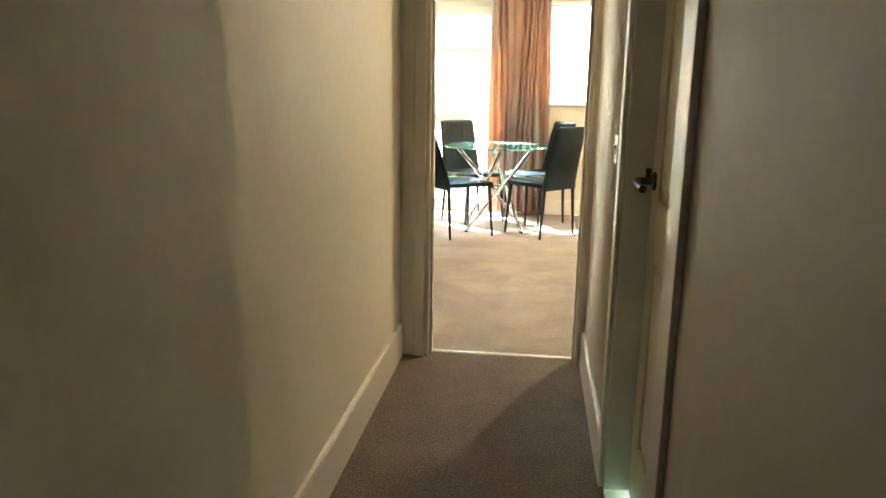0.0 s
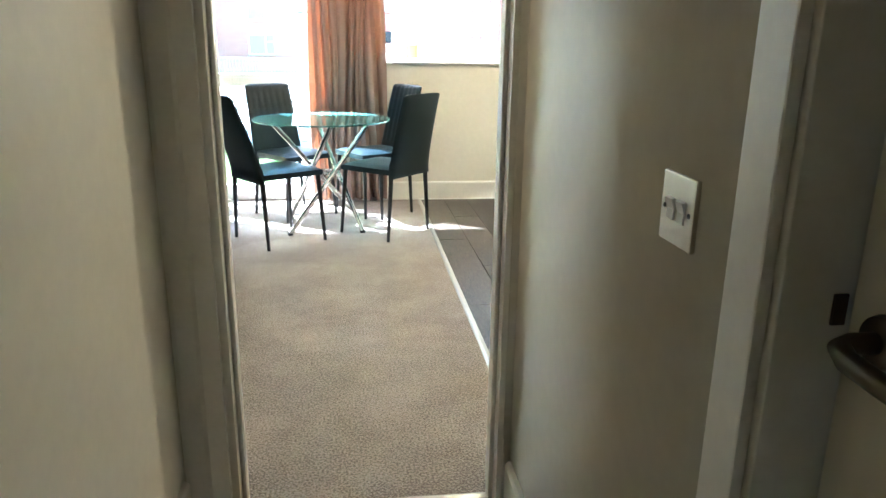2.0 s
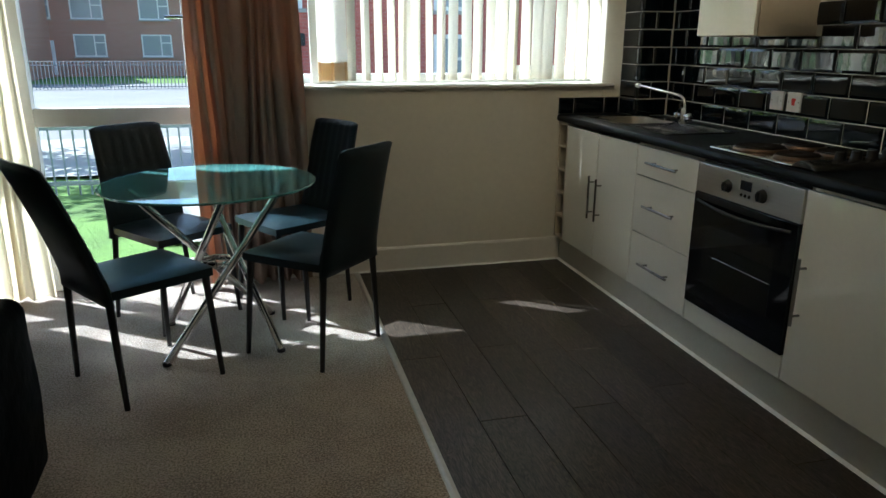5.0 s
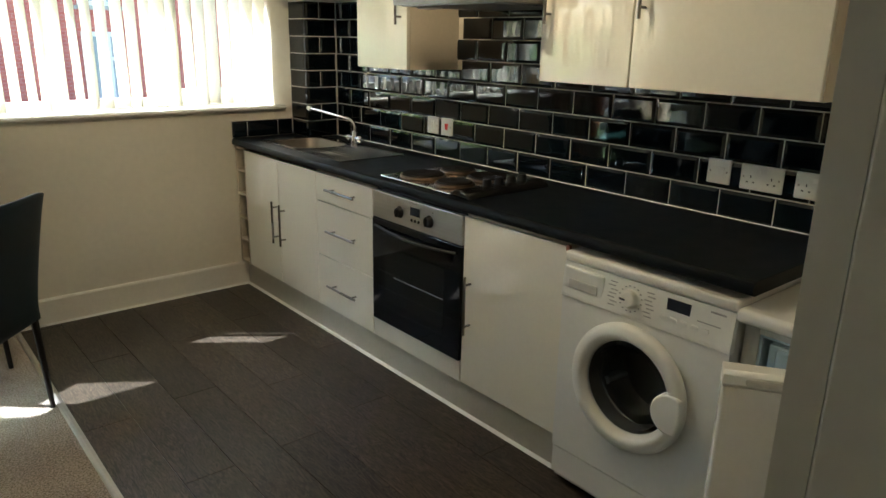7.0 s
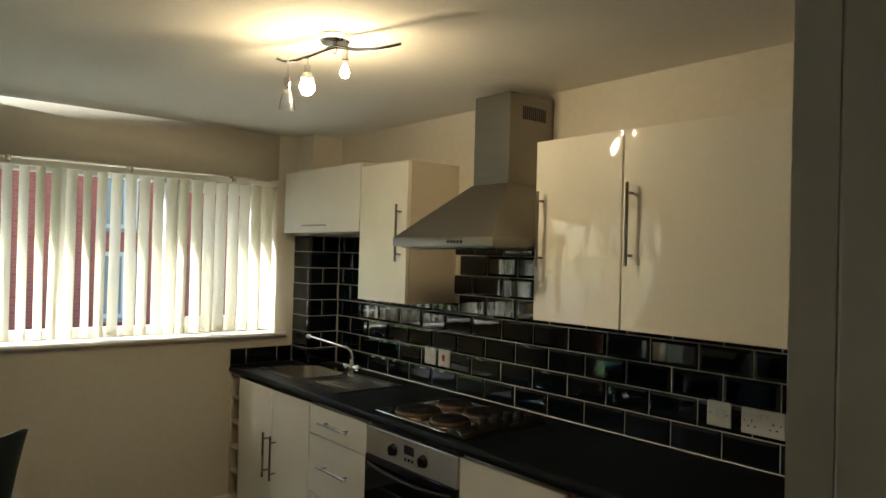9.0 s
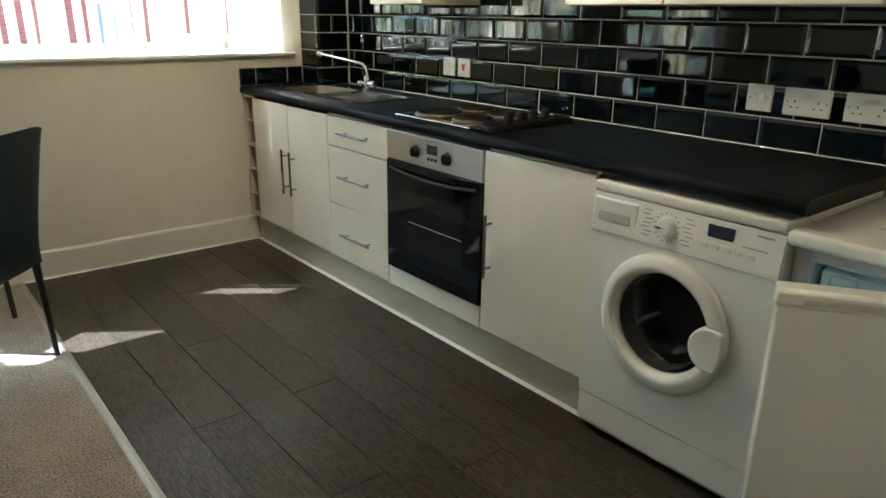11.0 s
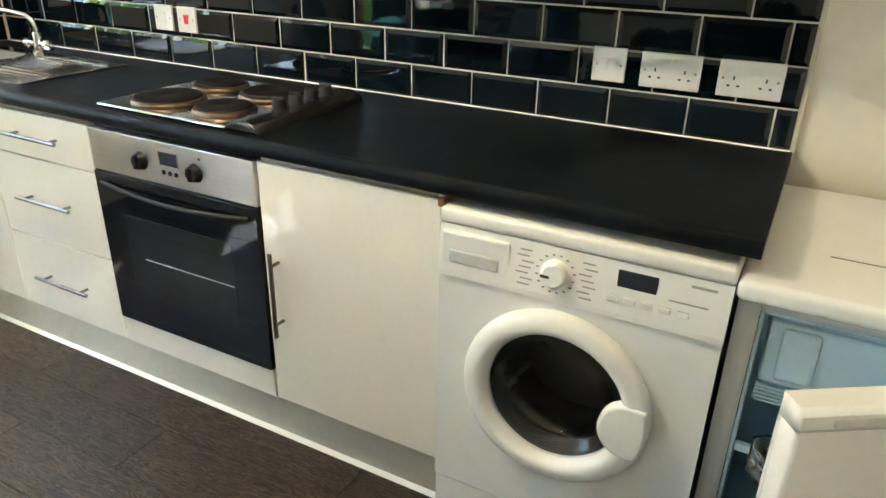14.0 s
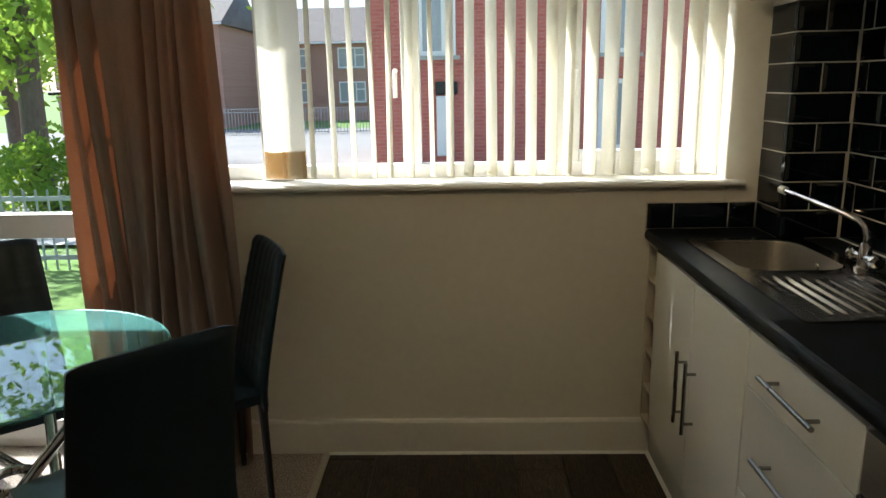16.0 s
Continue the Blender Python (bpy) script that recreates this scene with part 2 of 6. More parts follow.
ENAMEL = surf("white_enamel", (0.80, 0.79, 0.76), 0.22, var=0.03, bump=0.04, bscale=90, coat=0.3)
PLASTIC = surf("white_plastic", (0.80, 0.79, 0.75), 0.3, var=0.03, bump=0)
FRIDGEIN = surf("pale_blue_liner", (0.66, 0.81, 0.90), 0.35, var=0.03, bump=0)
BLACKPL = surf("black_plastic", (0.012, 0.012, 0.013), 0.42, spec=0.2, var=0.1, bump=0)
OVENGLASS = surf("black_oven_glass", (0.004, 0.006, 0.010), 0.05, spec=0.4, var=0.1, bump=0)
OVENWIN = surf("smoked_oven_window", (0.016, 0.018, 0.019), 0.04, var=0.2, bump=0)
IRON = surf("cast_iron_plate", (0.005, 0.0036, 0.003), 0.62, 0.0, spec=0.15, var=0.5, scale=14, fine=120, bump=0.25, bscale=200)
BURNT = surf("heat_tinted_ring", (0.17, 0.12, 0.085), 0.4, 1.0, var=0.3, scale=10, bump=0)
LEATHER = surf("petrol_black_leather", (0.0034, 0.0125, 0.0190), 0.38, spec=0.40, var=0.25, scale=5, fine=90, bump=0.25, bscale=320)
SOFALEATHER = surf("black_sofa_leather", (0.0015, 0.0035, 0.0055), 0.55, spec=0.02, var=0.3, scale=3, fine=30, bump=0.5, bscale=14, dist=0.01)
BLACKMETAL = surf("black_powder_coat", (0.007, 0.008, 0.009), 0.45, 0.0, bump=0.1)
CURTAIN = cloth("terracotta_curtain_cloth", (0.31, 0.225, 0.185), (0.60, 0.17, 0.06), 0.06)
SHEER = cloth("cream_curtain_cloth", (0.80, 0.74, 0.62), (0.85, 0.75, 0.55), 0.5)
BLIND = cloth("cream_blind_fabric", (0.86, 0.84, 0.77), (0.97, 0.95, 0.88), 0.75)
UPVC = surf("white_upvc", (0.82, 0.82, 0.80), 0.5, var=0.03, bump=0)
GLASS = glass_mat("window_glass", (0.97, 0.98, 0.97), 0.0, 1.1)
# the teal share paints bright window reflections into the table top's colour
TABLEGLASS = sheen_tint(glass_mat("green_table_glass", (0.62, 0.93, 0.88)), (0.30, 0.72, 0.70), 0.10)
CLEARPL = glass_mat("clear_plastic", (0.85, 0.90, 0.92), 0.05, 1.3)
RUBBER = surf("dark_rubber", (0.02, 0.02, 0.022), 0.6, bump=0)
RED = surf("red_plastic", (0.65, 0.03, 0.02), 0.35, bump=0)
GREEN = surf("green_sticker", (0.05, 0.60, 0.03), 0.45, var=0.03, bump=0)
PAPER = surf("white_paper", (0.80, 0.80, 0.77), 0.7, var=0.02, bump=0)
INK = surf("dark_print", (0.05, 0.05, 0.06), 0.6, bump=0)
GREYINK = surf("grey_print", (0.35, 0.34, 0.33), 0.6, bump=0)
LCD = surf("dark_display", (0.02, 0.025, 0.04), 0.12, bump=0)
BULB = glow("warm_lit_bulb", (1.0, 0.74, 0.43), 140)
GRASS = surf("lawn_grass", (0.13, 0.23, 0.045), 0.9, var=0.5, scale=1.5, fine=40, bump=0.6, bscale=50, dist=0.03)
ROAD = surf("pale_asphalt", (0.22, 0.215, 0.21), 0.9, var=0.2, scale=0.4, fine=8, bump=0.2, bscale=40)
PAVE = surf("concrete_paving", (0.42, 0.41, 0.38), 0.9, var=0.15, scale=0.6, fine=12, bump=0.2, bscale=40)
REDBRICK = brick_mat("red_brick", (0.47, 0.12, 0.095), (0.53, 0.16, 0.125), (0.50, 0.21, 0.17))
BROWNBRICK = brick_mat("brown_brick", (0.42, 0.20, 0.14), (0.47, 0.24, 0.17), (0.42, 0.33, 0.28))
ROOF = surf("grey_roof_tile", (0.16, 0.14, 0.13), 0.8, var=0.25, scale=1, fine=5, bump=0.4, bscale=3)
HOUSEGLASS = surf("curtained_house_glass", (0.36, 0.39, 0.41), 0.08, bump=0)
BARK = surf("grey_bark", (0.13, 0.10, 0.08), 0.95, var=0.4, scale=4, fine=30, bump=0.8, bscale=18, stretch=(1, 1, 0.25), dist=0.03)
LEAF = cloth("green_leaves", (0.10, 0.19, 0.035), (0.42, 0.60, 0.08), 0.45)
FENCE = surf("grey_painted_railing", (0.30, 0.33, 0.33), 0.5, bump=0.1)


# ---- builders ----
def box(bm, x0, x1, y0, y1, z0, z1, r=0.0, seg=2):
    """A block, its edges rounded by r."""
    t = bmesh.new()
    bmesh.ops.create_cube(t, size=1.0)
    for v in t.verts:
        v.co = Vector((x0 + (v.co.x + 0.5) * (x1 - x0), y0 + (v.co.y + 0.5) * (y1 - y0), z0 + (v.co.z + 0.5) * (z1 - z0)))
    if r:
        bmesh.ops.bevel(t, geom=t.edges[:], offset=r, segments=seg, profile=0.5, affect="EDGES")
    merge(bm, t)
    return bm


def merge(bm, t, m=None):
    if m is not None:
        t.transform(m)
    me = bpy.data.meshes.new("tmp")
    t.to_mesh(me)
    t.free()
    bm.from_mesh(me)
    bpy.data.meshes.remove(me)


def blk(x0, x1, y0, y1, z0, z1, r=0.0, seg=2):
    return box(bmesh.new(), x0, x1, y0, y1, z0, z1, r, seg)


def lathe(profile, seg=32, m=None):
    """Turns (radius, height) pairs about z."""
    bm = bmesh.new()
    rings = []
    for r, z in profile:
        if r < 1e-6:
            rings.append([bm.verts.new((0, 0, z))])
        else:
            rings.append([bm.verts.new((r * math.cos(2 * math.pi * k / seg), r * math.sin(2 * math.pi * k / seg), z)) for k in range(seg)])
    for a, c in zip(rings, rings[1:]):
        for k in range(seg):
            q = (k + 1) % seg
            if len(a) == 1 and len(c) == 1:
                continue
            if len(a) == 1:
                bm.faces.new((a[0], c[k], c[q]))
            elif len(c) == 1:
                bm.faces.new((a[k], a[q], c[0]))
            else:
                bm.faces.new((a[k], a[q], c[q], c[k]))
    bmesh.ops.recalc_face_normals(bm, faces=bm.faces[:])
    if m is not None:
        bm.transform(m)
    return bm


def tube(points, radius, seg=12, taper=None, bm=None):
    """A round bar along points; taper gives the radius at the end."""
    bm = bm or bmesh.new()
    pts = [Vector(p) for p in points]
    rings, side = [], None
    for i, p in enumerate(pts):
        d = (pts[min(i + 1, len(pts) - 1)] - pts[max(i - 1, 0)]).normalized()
        if side is None:
            side = d.orthogonal().normalized()
        side = (side - d * side.dot(d)).normalized()
        up = d.cross(side)
        r = radius if taper is None else radius + (taper - radius) * i / (len(pts) - 1)
        rings.append([bm.verts.new(p + r * (math.cos(2 * math.pi * k / seg) * side + math.sin(2 * math.pi * k / seg) * up)) for k in range(seg)])
    for a, c in zip(rings, rings[1:]):
        for k in range(seg):
            bm.faces.new((a[k], a[(k + 1) % seg], c[(k + 1) % seg], c[k]))
    bm.faces.new(rings[0][::-1])
    bm.faces.new(rings[-1])
    bmesh.ops.recalc_face_normals(bm, faces=bm.faces[:])
    return bm


def prism(outline, axis, a, b):
    """A polygon of two coordinates drawn out along axis from a to b."""
    bm = bmesh.new()

    def at(p, v):
        return {"x": (v, p[0], p[1]), "y": (p[0], v, p[1]), "z": (p[0], p[1], v)}[axis]
    lo, hi = [bm.verts.new(at(p, a)) for p in outline], [bm.verts.new(at(p, b)) for p in outline]
    bm.faces.new(lo)
    bm.faces.new(hi[::-1])
    for k in range(len(outline)):
        q = (k + 1) % len(outline)
        bm.faces.new((lo[k], hi[k], hi[q], lo[q]))
    bmesh.ops.recalc_face_normals(bm, faces=bm.faces[:])
    return bm


def mesh_of(name, bm, material, smooth=True):
    me = bpy.data.meshes.new(name)
    bm.to_mesh(me)
    bm.free()
    me.materials.append(material)
    if smooth:
        me.shade_smooth()
        me.set_sharp_from_angle(angle=radians(35))
        whole = sum(f.area for f in me.polygons)
        for f in me.polygons:      # large flat faces keep their own normal beside rounded edges
            if f.area > 0.1 * whole:
                f.use_smooth = False
    return me


def part(name, bm, material, parent, label=""):
    """One mesh object under a thing or under a part."""
    ob = new(name, mesh_of(name, bm, material))
    ob.parent = parent
    if label:
        ob["label"] = label
    return ob


def thing(name, label, category, at=None, group=""):
    ob = new(name)
    ob.empty_display_size = 0.05
    if at is not None:
        ob.matrix_basis = at
    return tagged(ob, label, category, group)


def solid(name, bm, material, label, category, group=""):
    return tagged(new(name, mesh_of(name, bm, material)), label, category, group)


def structure(name, bm, material, label, category):
    return tagged(new(name, mesh_of(name, bm, material)), label, category, kind="structure")


def words(text, size, material, parent, m, name="lettering"):
    cu = bpy.data.curves.new(name, "FONT")
    cu.body, cu.size, cu.extrude, cu.align_x, cu.align_y = text, size, 0.0002, "CENTER", "CENTER"
    tmp = bpy.data.objects.new(name, cu)
    scene.collection.objects.link(tmp)
    me = bpy.data.meshes.new_from_object(tmp.evaluated_get(bpy.context.evaluated_depsgraph_get()))
    bpy.data.objects.remove(tmp)
    me.materials.clear()
    me.materials.append(material)
    ob = new(name, me)
    ob.parent = parent
    ob.matrix_basis = m
    return ob


# ---- setting ----
YN, XE, YS, H = 8.04, 2.475, 4.140, 2.31      # window wall, tiled wall, room face of the door wall, ceiling


def ground_z(y):
    s = min(1, max(0, (y - 13) / 27))
    return -0.15 - 0.70 * s * s * (3 - 2 * s)


def sheet(x0, x1, ys, lift):
    bm = bmesh.new()
    rows = [(bm.verts.new((x0, y, ground_z(y) + lift)), bm.verts.new((x1, y, ground_z(y) + lift))) for y in ys]
    for a, c in zip(rows, rows[1:]):
        bm.faces.new((a[0], a[1], c[1], c[0]))
    return bm


structure("ground", sheet(-900, 900, [-900, 8.3] + [13 + k for k in range(0, 30, 2)] + [60, 1500], -0.02), GRASS, "green lawn and open ground outside", "ground")
structure("pavement", sheet(-60, 60, [12.6, 13, 14, 15, 16.2], 0.02), PAVE, "sunlit pale concrete footway beyond the railing", "pavement")
structure("paving", sheet(-0.7, 60, [9.5, 10, 11, 12.6], 0.01), PAVE, "pale paving outside the kitchen window", "pavement")
structure("road", sheet(-60, 60, [16.2 + 1.4 * k for k in range(22)], 0.0), ROAD, "pale grey asphalt road in bright sun", "road")


def boxes(*rows):
    bm = bmesh.new()
    for r in rows:
        box(bm, *r)
    return bm


# glazed garden side opening: x -2.0 to -0.1; kitchen window: x 0.36 to 2.14
wall_n = structure("wall_north", boxes((-3.42, -2.0, YN, 8.32, -0.2, H), (-2.0, -0.1, YN, 8.185, 2.05, H), (-0.1, -0.02, YN, 8.32, -0.2, H),
                            (-0.02, 2.14, YN, 8.32, -0.2, 1.07), (-0.02, 2.14, YN, 8.32, 2.03, H), (2.14, 2.6, YN, 8.32, -0.2, H)),
          WALL, "cream painted wall with a wide window and glazed garden door", "wall")
wall_e = structure("wall_east", boxes((XE, 2.6, 4.05, YN, -0.2, H)), WALL, "cream painted wall behind the kitchen units", "wall")
structure("wall_south", boxes((-3.42, -0.252, 4.015, YS, -0.2, H), (-0.252, 0.489, 4.015, YS, 2.05, H), (0.489, XE, 4.015, YS, -0.2, H)),
          WALL, "cream painted wall around the open doorway", "wall")
structure("wall_west", boxes((-3.42, -3.3, YS, YN, -0.2, H)), WALL, "plain cream painted living room wall", "wall")
structure("wall_hall_left", boxes((-0.47, -0.349, -1.3, 4.015, -0.2, H)), WALL, "cream painted hallway wall", "wall")
structure("wall_hall_right", boxes((0.49, 0.62, -1.3, 2.200, -0.2, H), (0.49, 0.62, 2.200, 3.010, 2.04, H), (0.49, 0.62, 3.010, 4.015, -0.2, H)),
          WALL, "cream painted hallway wall around a panelled door", "wall")
structure("wall_hall_end", boxes((-0.349, 0.49, -1.3, -1.2, -0.2, H)), WALL, "plain cream wall closing the hallway", "wall")
structure("ceiling", boxes((-3.42, 2.6, -1.3, 8.32, H, 2.45)), CEIL, "off-white painted plaster ceiling", "ceiling")
structure("carpet", boxes((-3.3, 0.607, 4.07, YN + 0.1, -0.1, 0.0)), CARPET, "beige twist pile carpet with worn patches", "carpet")
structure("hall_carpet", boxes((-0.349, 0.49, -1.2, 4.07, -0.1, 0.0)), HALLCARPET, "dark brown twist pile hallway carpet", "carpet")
kitchen_floor = structure("floor", boxes((0.6075, XE, YS, YN, -0.1, -0.006)), RUBBER, "dark oak effect laminate plank floor", "floor")
structure("floor_trim", prism([(0.602, 0.0), (0.607, 0.005), (0.617, 0.0065), (0.632, 0.001), (0.632, -0.004), (0.602, -0.004)], "y", YS, YN - 0.016),
          surf("brushed_aluminium_trim", (0.55, 0.53, 0.50), 0.4, 1.0, var=0.1, bump=0.1), "brushed aluminium strip between carpet and laminate", "trim")
structure("threshold_bar", prism([(4.058, -0.002), (4.064, 0.005), (4.078, 0.006), (4.092, 0.002), (4.092, -0.004), (4.058, -0.004)], "x", -0.217, 0.454),
          surf("worn_threshold", (0.62, 0.58, 0.52), 0.4, 0.8, var=0.2, bump=0.1), "worn metal threshold bar in the doorway", "trim")


def skirt(name, axis, face, away, a, b, h=0.16):
    """A skirting board with a small rounded top, its back on the wall face."""
    d = 0.016 * away
    o = [(face, 0.001), (face + d, 0.001), (face + d, h - 0.012), (face + d * 0.7, h - 0.003), (face + d * 0.3, h), (face, h)]
    if axis == "x":
        return structure(name, prism(o, "x", a, b), TRIM, "white painted skirting board", "baseboard")
    return structure(name, prism(o, "y", a, b), TRIM, "white painted skirting board", "baseboard")


skirt("baseboard_window", "x", YN, -1, -0.1, 1.905, 0.146)
skirt("baseboard_west", "y", -3.3, 1, YS, YN)
skirt("baseboard_door_wall_left", "x", YS, 1, -3.28, -0.318)
skirt("baseboard_door_wall_right", "x", YS, 1, 0.565, 2.40)
skirt("baseboard_hall_left", "y", -0.349, 1, -1.2, 3.995)
skirt("baseboard_hall_right_far", "y", 0.49, -1, 3.052, 3.995)
skirt("baseboard_hall_right_near", "y", 0.49, -1, -1.2, 2.122)
structure("floor_sealant", prism([(1.893, 0.0), (1.905, 0.0), (1.905, 0.011)], "y", 5.46, YN - 0.017), PAPER, "white sealant bead along the plinth", "trim")
structure("skirting_sealant", prism([(YN - 0.026, 0.0), (YN - 0.016, 0.0), (YN - 0.016, 0.009)], "x", 0.63, 1.893), PAPER, "white sealant bead along the skirting", "trim")
structure("boxed_pillar", boxes((2.268, XE, 7.848, YN, 0.87, H)), WALL, "boxed-in pipe pillar in the kitchen corner", "pillar")


# doorway lining and architraves
def door_lining(name, label, axis, u0, u1, v0, v1, z, stops=True):
    """Two jambs and a head with stop beads; u across the opening, v through the wall."""
    top = tagged(new(name), label, "door frame", kind="structure")

    def b(p, q, r, s, z0, z1, rad=0.002):
        return blk(p, q, r, s, z0, z1, rad, 1) if axis == "x" else blk(r, s, p, q, z0, z1, rad, 1)
    mid = (v0 + v1) / 2
    part("jamb", b(u0, u0 + 0.035, v0, v1, 0.0, z), TRIM, top)
    part("jamb", b(u1 - 0.035, u1, v0, v1, 0.0, z), TRIM, top)
    part("head", b(u0 + 0.035, u1 - 0.035, v0, v1, z - 0.035, z), TRIM, top)
    if not stops:
        return top
    part("stop_bead", b(u0 + 0.035, u0 + 0.047, mid - 0.03, mid + 0.01, 0.0, z - 0.035), TRIM, top)
    part("stop_bead", b(u1 - 0.047, u1 - 0.035, mid - 0.03, mid + 0.01, 0.0, z - 0.035), TRIM, top)
    part("stop_bead", b(u0 + 0.047, u1 - 0.047, mid - 0.03, mid + 0.01, z - 0.047, z - 0.035), TRIM, top)
    return top


def arch_x(parent, x0, x1, y_face, away, z0, z1):
    """An upright moulded architrave board on a wall that runs along x."""
    d = 0.018 * away
    w = x1 - x0
    o = [(x0, y_face), (x1, y_face), (x1, y_face + d), (x0 + 0.6 * w, y_face + d), (x0 + 0.5 * w, y_face + 0.8 * d), (x0 + 0.1 * w, y_face + 0.55 * d), (x0, y_face + 0.4 * d)]
    return part("architrave", prism(o, "z", z0, z1), TRIM, parent)


lining = door_lining("door_frame_1", "white painted door frame around the open doorway", "x", -0.252, 0.489, 4.015, YS, 2.04)
arch_x(lining, -0.346, -0.236, 4.015, -1, 0, 2.09)
arch_x(lining, 0.4895, 0.452, 4.015, -1, 0, 2.09)
arch_x(lining, -0.315, -0.225, YS, 1, 0, 2.09)
arch_x(lining, 0.540, 0.455, YS, 1, 0, 2.09)
part("architrave", blk(-0.236, 0.452, 4.0, 4.015, 2.015, 2.09, 0.003), TRIM, lining)
part("architrave", blk(-0.225, 0.455, YS, YS + 0.016, 2.015, 2.09, 0.003), TRIM, lining)
for z in (0.265, 1.70):
    hinge = part("hinge", blk(-0.2168, -0.215, 4.095, 4.125, z, z + 0.1, 0.0006, 1), BRONZE, lining, "dark bronze hinge plate")
    for k in range(3):
        part("screw", lathe([(0, 0.0008), (0.0035, 0.0006), (0.004, 0)], 10, pose(-0.215, 4.11, z + 0.02 + 0.03 * k, 0, 90, 0)), CHROME, hinge)

# panelled door in the hallway
frame_2 = door_lining("door_frame_2", "white painted frame of the hallway side door", "y", 2.200, 3.010, 0.49, 0.62, 2.04, False)
for y0, y1 in ((2.985, 3.050), (2.124, 2.226)):
    part("architrave", blk(0.475, 0.49, y0, y1, 0, 2.095, 0.004), TRIM, frame_2)
part("architrave", blk(0.475, 0.49, 2.226, 2.985, 2.02, 2.095, 0.004), TRIM, frame_2)
door = tagged(new("door_1"), "closed white four-panel wood-grain door", "door", kind="structure")
DX = 0.565   # hallway face of the leaf
part("leaf", blk(DX + 0.013, DX + 0.04, 2.237, 2.973, 0.008, 2.0, 0.001, 1), DOOR, door)
for y0, y1 in ((2.237, 2.340), (2.560, 2.650), (2.870, 2.973)):
    part("stile", blk(DX, DX + 0.014, y0, y1, 0.008, 2.0, 0.004, 2), DOOR, door)
for a, b in ((2.340, 2.560), (2.650, 2.870)):
    for z0, z1 in ((0.008, 0.20), (0.755, 0.925), (1.88, 2.0)):
        part("rail", blk(DX, DX + 0.014, a, b, z0, z1, 0.004, 2), DOOR, door)
    for z0, z1 in ((0.20, 0.755), (0.925, 1.88)):
        pb = bmesh.new()
        bmesh.ops.create_cube(pb, size=1)
        for v in pb.verts:
            front = v.co.x < 0
            s = 0.036 if front else 0.014
            v.co = Vector((DX + (0.002 if front else 0.0135), (a + s) if v.co.y < 0 else (b - s), (z0 + s) if v.co.z < 0 else (z1 - s)))
        part("panel", pb, DOOR, door)
HY, HZ = 2.925, 0.968    # spindle of the lever
handle = part("handle", tube([(DX - 0.003, HY, HZ), (DX - 0.032, HY, HZ), (DX - 0.047, HY - 0.006, HZ - 0.001), (DX - 0.054, HY - 0.026, HZ - 0.004), (DX - 0.054, HY - 0.066, HZ - 0.006), (DX - 0.053, HY - 0.105, HZ - 0.007), (DX - 0.050, HY - 0.122, HZ - 0.007)], 0.0105, 14), BRONZE, door, "dull bronze lever handle")
part("rose", lathe([(0, 0.009), (0.02, 0.009), (0.024, 0.007), (0.026, 0.0)], 28, pose(DX, HY, HZ, 0, -90, 0)), BRONZE, handle)
part("strike_plate", blk(0.546, DX - 0.004, 2.9715, 2.9755, HZ - 0.002, HZ + 0.03, 0.001, 1), BRONZE, frame_2, "dark strike plate")

# hallway light switch
sw = thing("light_switch", "chrome wall light switch plate with two white rockers", "light switch")
part("plate", blk(0.483, 0.49, 3.145, 3.233, 0.987, 1.075, 0.002), SATIN, sw)
for y in (3.175, 3.203):
    part("rocker", prism([(0.4832, 1.017), (0.4805, 1.018), (0.4815, 1.031), (0.477, 1.044), (0.4832, 1.045)], "y", y - 0.009, y + 0.009), PLASTIC, sw)
for y in (3.156, 3.222):
    part("screw", lathe([(0, 0.001), (0.003, 0.001), (0.0035, 0)], 10, pose(0.483, y, 1.031, 0, -90, 0)), INK, sw)


# ---- kitchen window ----
def frame_bars(parent, x0, x1, z0, z1, y0, y1, w, name="window_frame"):
    part(name, blk(x0, x0 + w, y0, y1, z0, z1, 0.004), UPVC, parent)
    part(name, blk(x1 - w, x1, y0, y1, z0, z1, 0.004), UPVC, parent)
    part(name, blk(x0 + w, x1 - w, y0, y1, z0, z0 + w, 0.004), UPVC, parent)
    part(name, blk(x0 + w, x1 - w, y0, y1, z1 - w, z1, 0.004), UPVC, parent)


def pane(parent, x0, x1, z0, z1, y):
    ob = part("pane", blk(x0, x1, y, y + 0.006, z0, z1), GLASS, parent)
    ob.visible_shadow = False
    return ob


win = tagged(new("window_1"), "white plastic framed window with three lights", "window", kind="structure")
frame_bars(win, -0.02, 2.14, 1.09, 2.03, 8.20, 8.27, 0.055)
for x in (0.985, 1.55):
    part("mullion", blk(x - 0.035, x + 0.035, 8.20, 8.27, 1.145, 1.975, 0.004), UPVC, win)
for a, b in ((0.035, 0.95), (1.02, 1.515), (1.585, 2.085)):
    if a < 1.5:
        pane(win, a, b, 1.145, 1.975, 8.235)
    else:
        frame_bars(win, a, b, 1.145, 1.975, 8.19, 8.245, 0.045, "sash")
        pane(win, a + 0.045, b - 0.045, 1.19, 1.93, 8.22)
part("window_post", blk(0.41, 0.53, 8.155, 8.187, 1.094, 2.028, 0.004), UPVC, win)
for x in (0.93, 1.605):
    part("window_handle", tube([(x, 8.19, 1.50), (x, 8.165, 1.50), (x, 8.155, 1.49), (x, 8.155, 1.40)], 0.009, 10), UPVC, win)
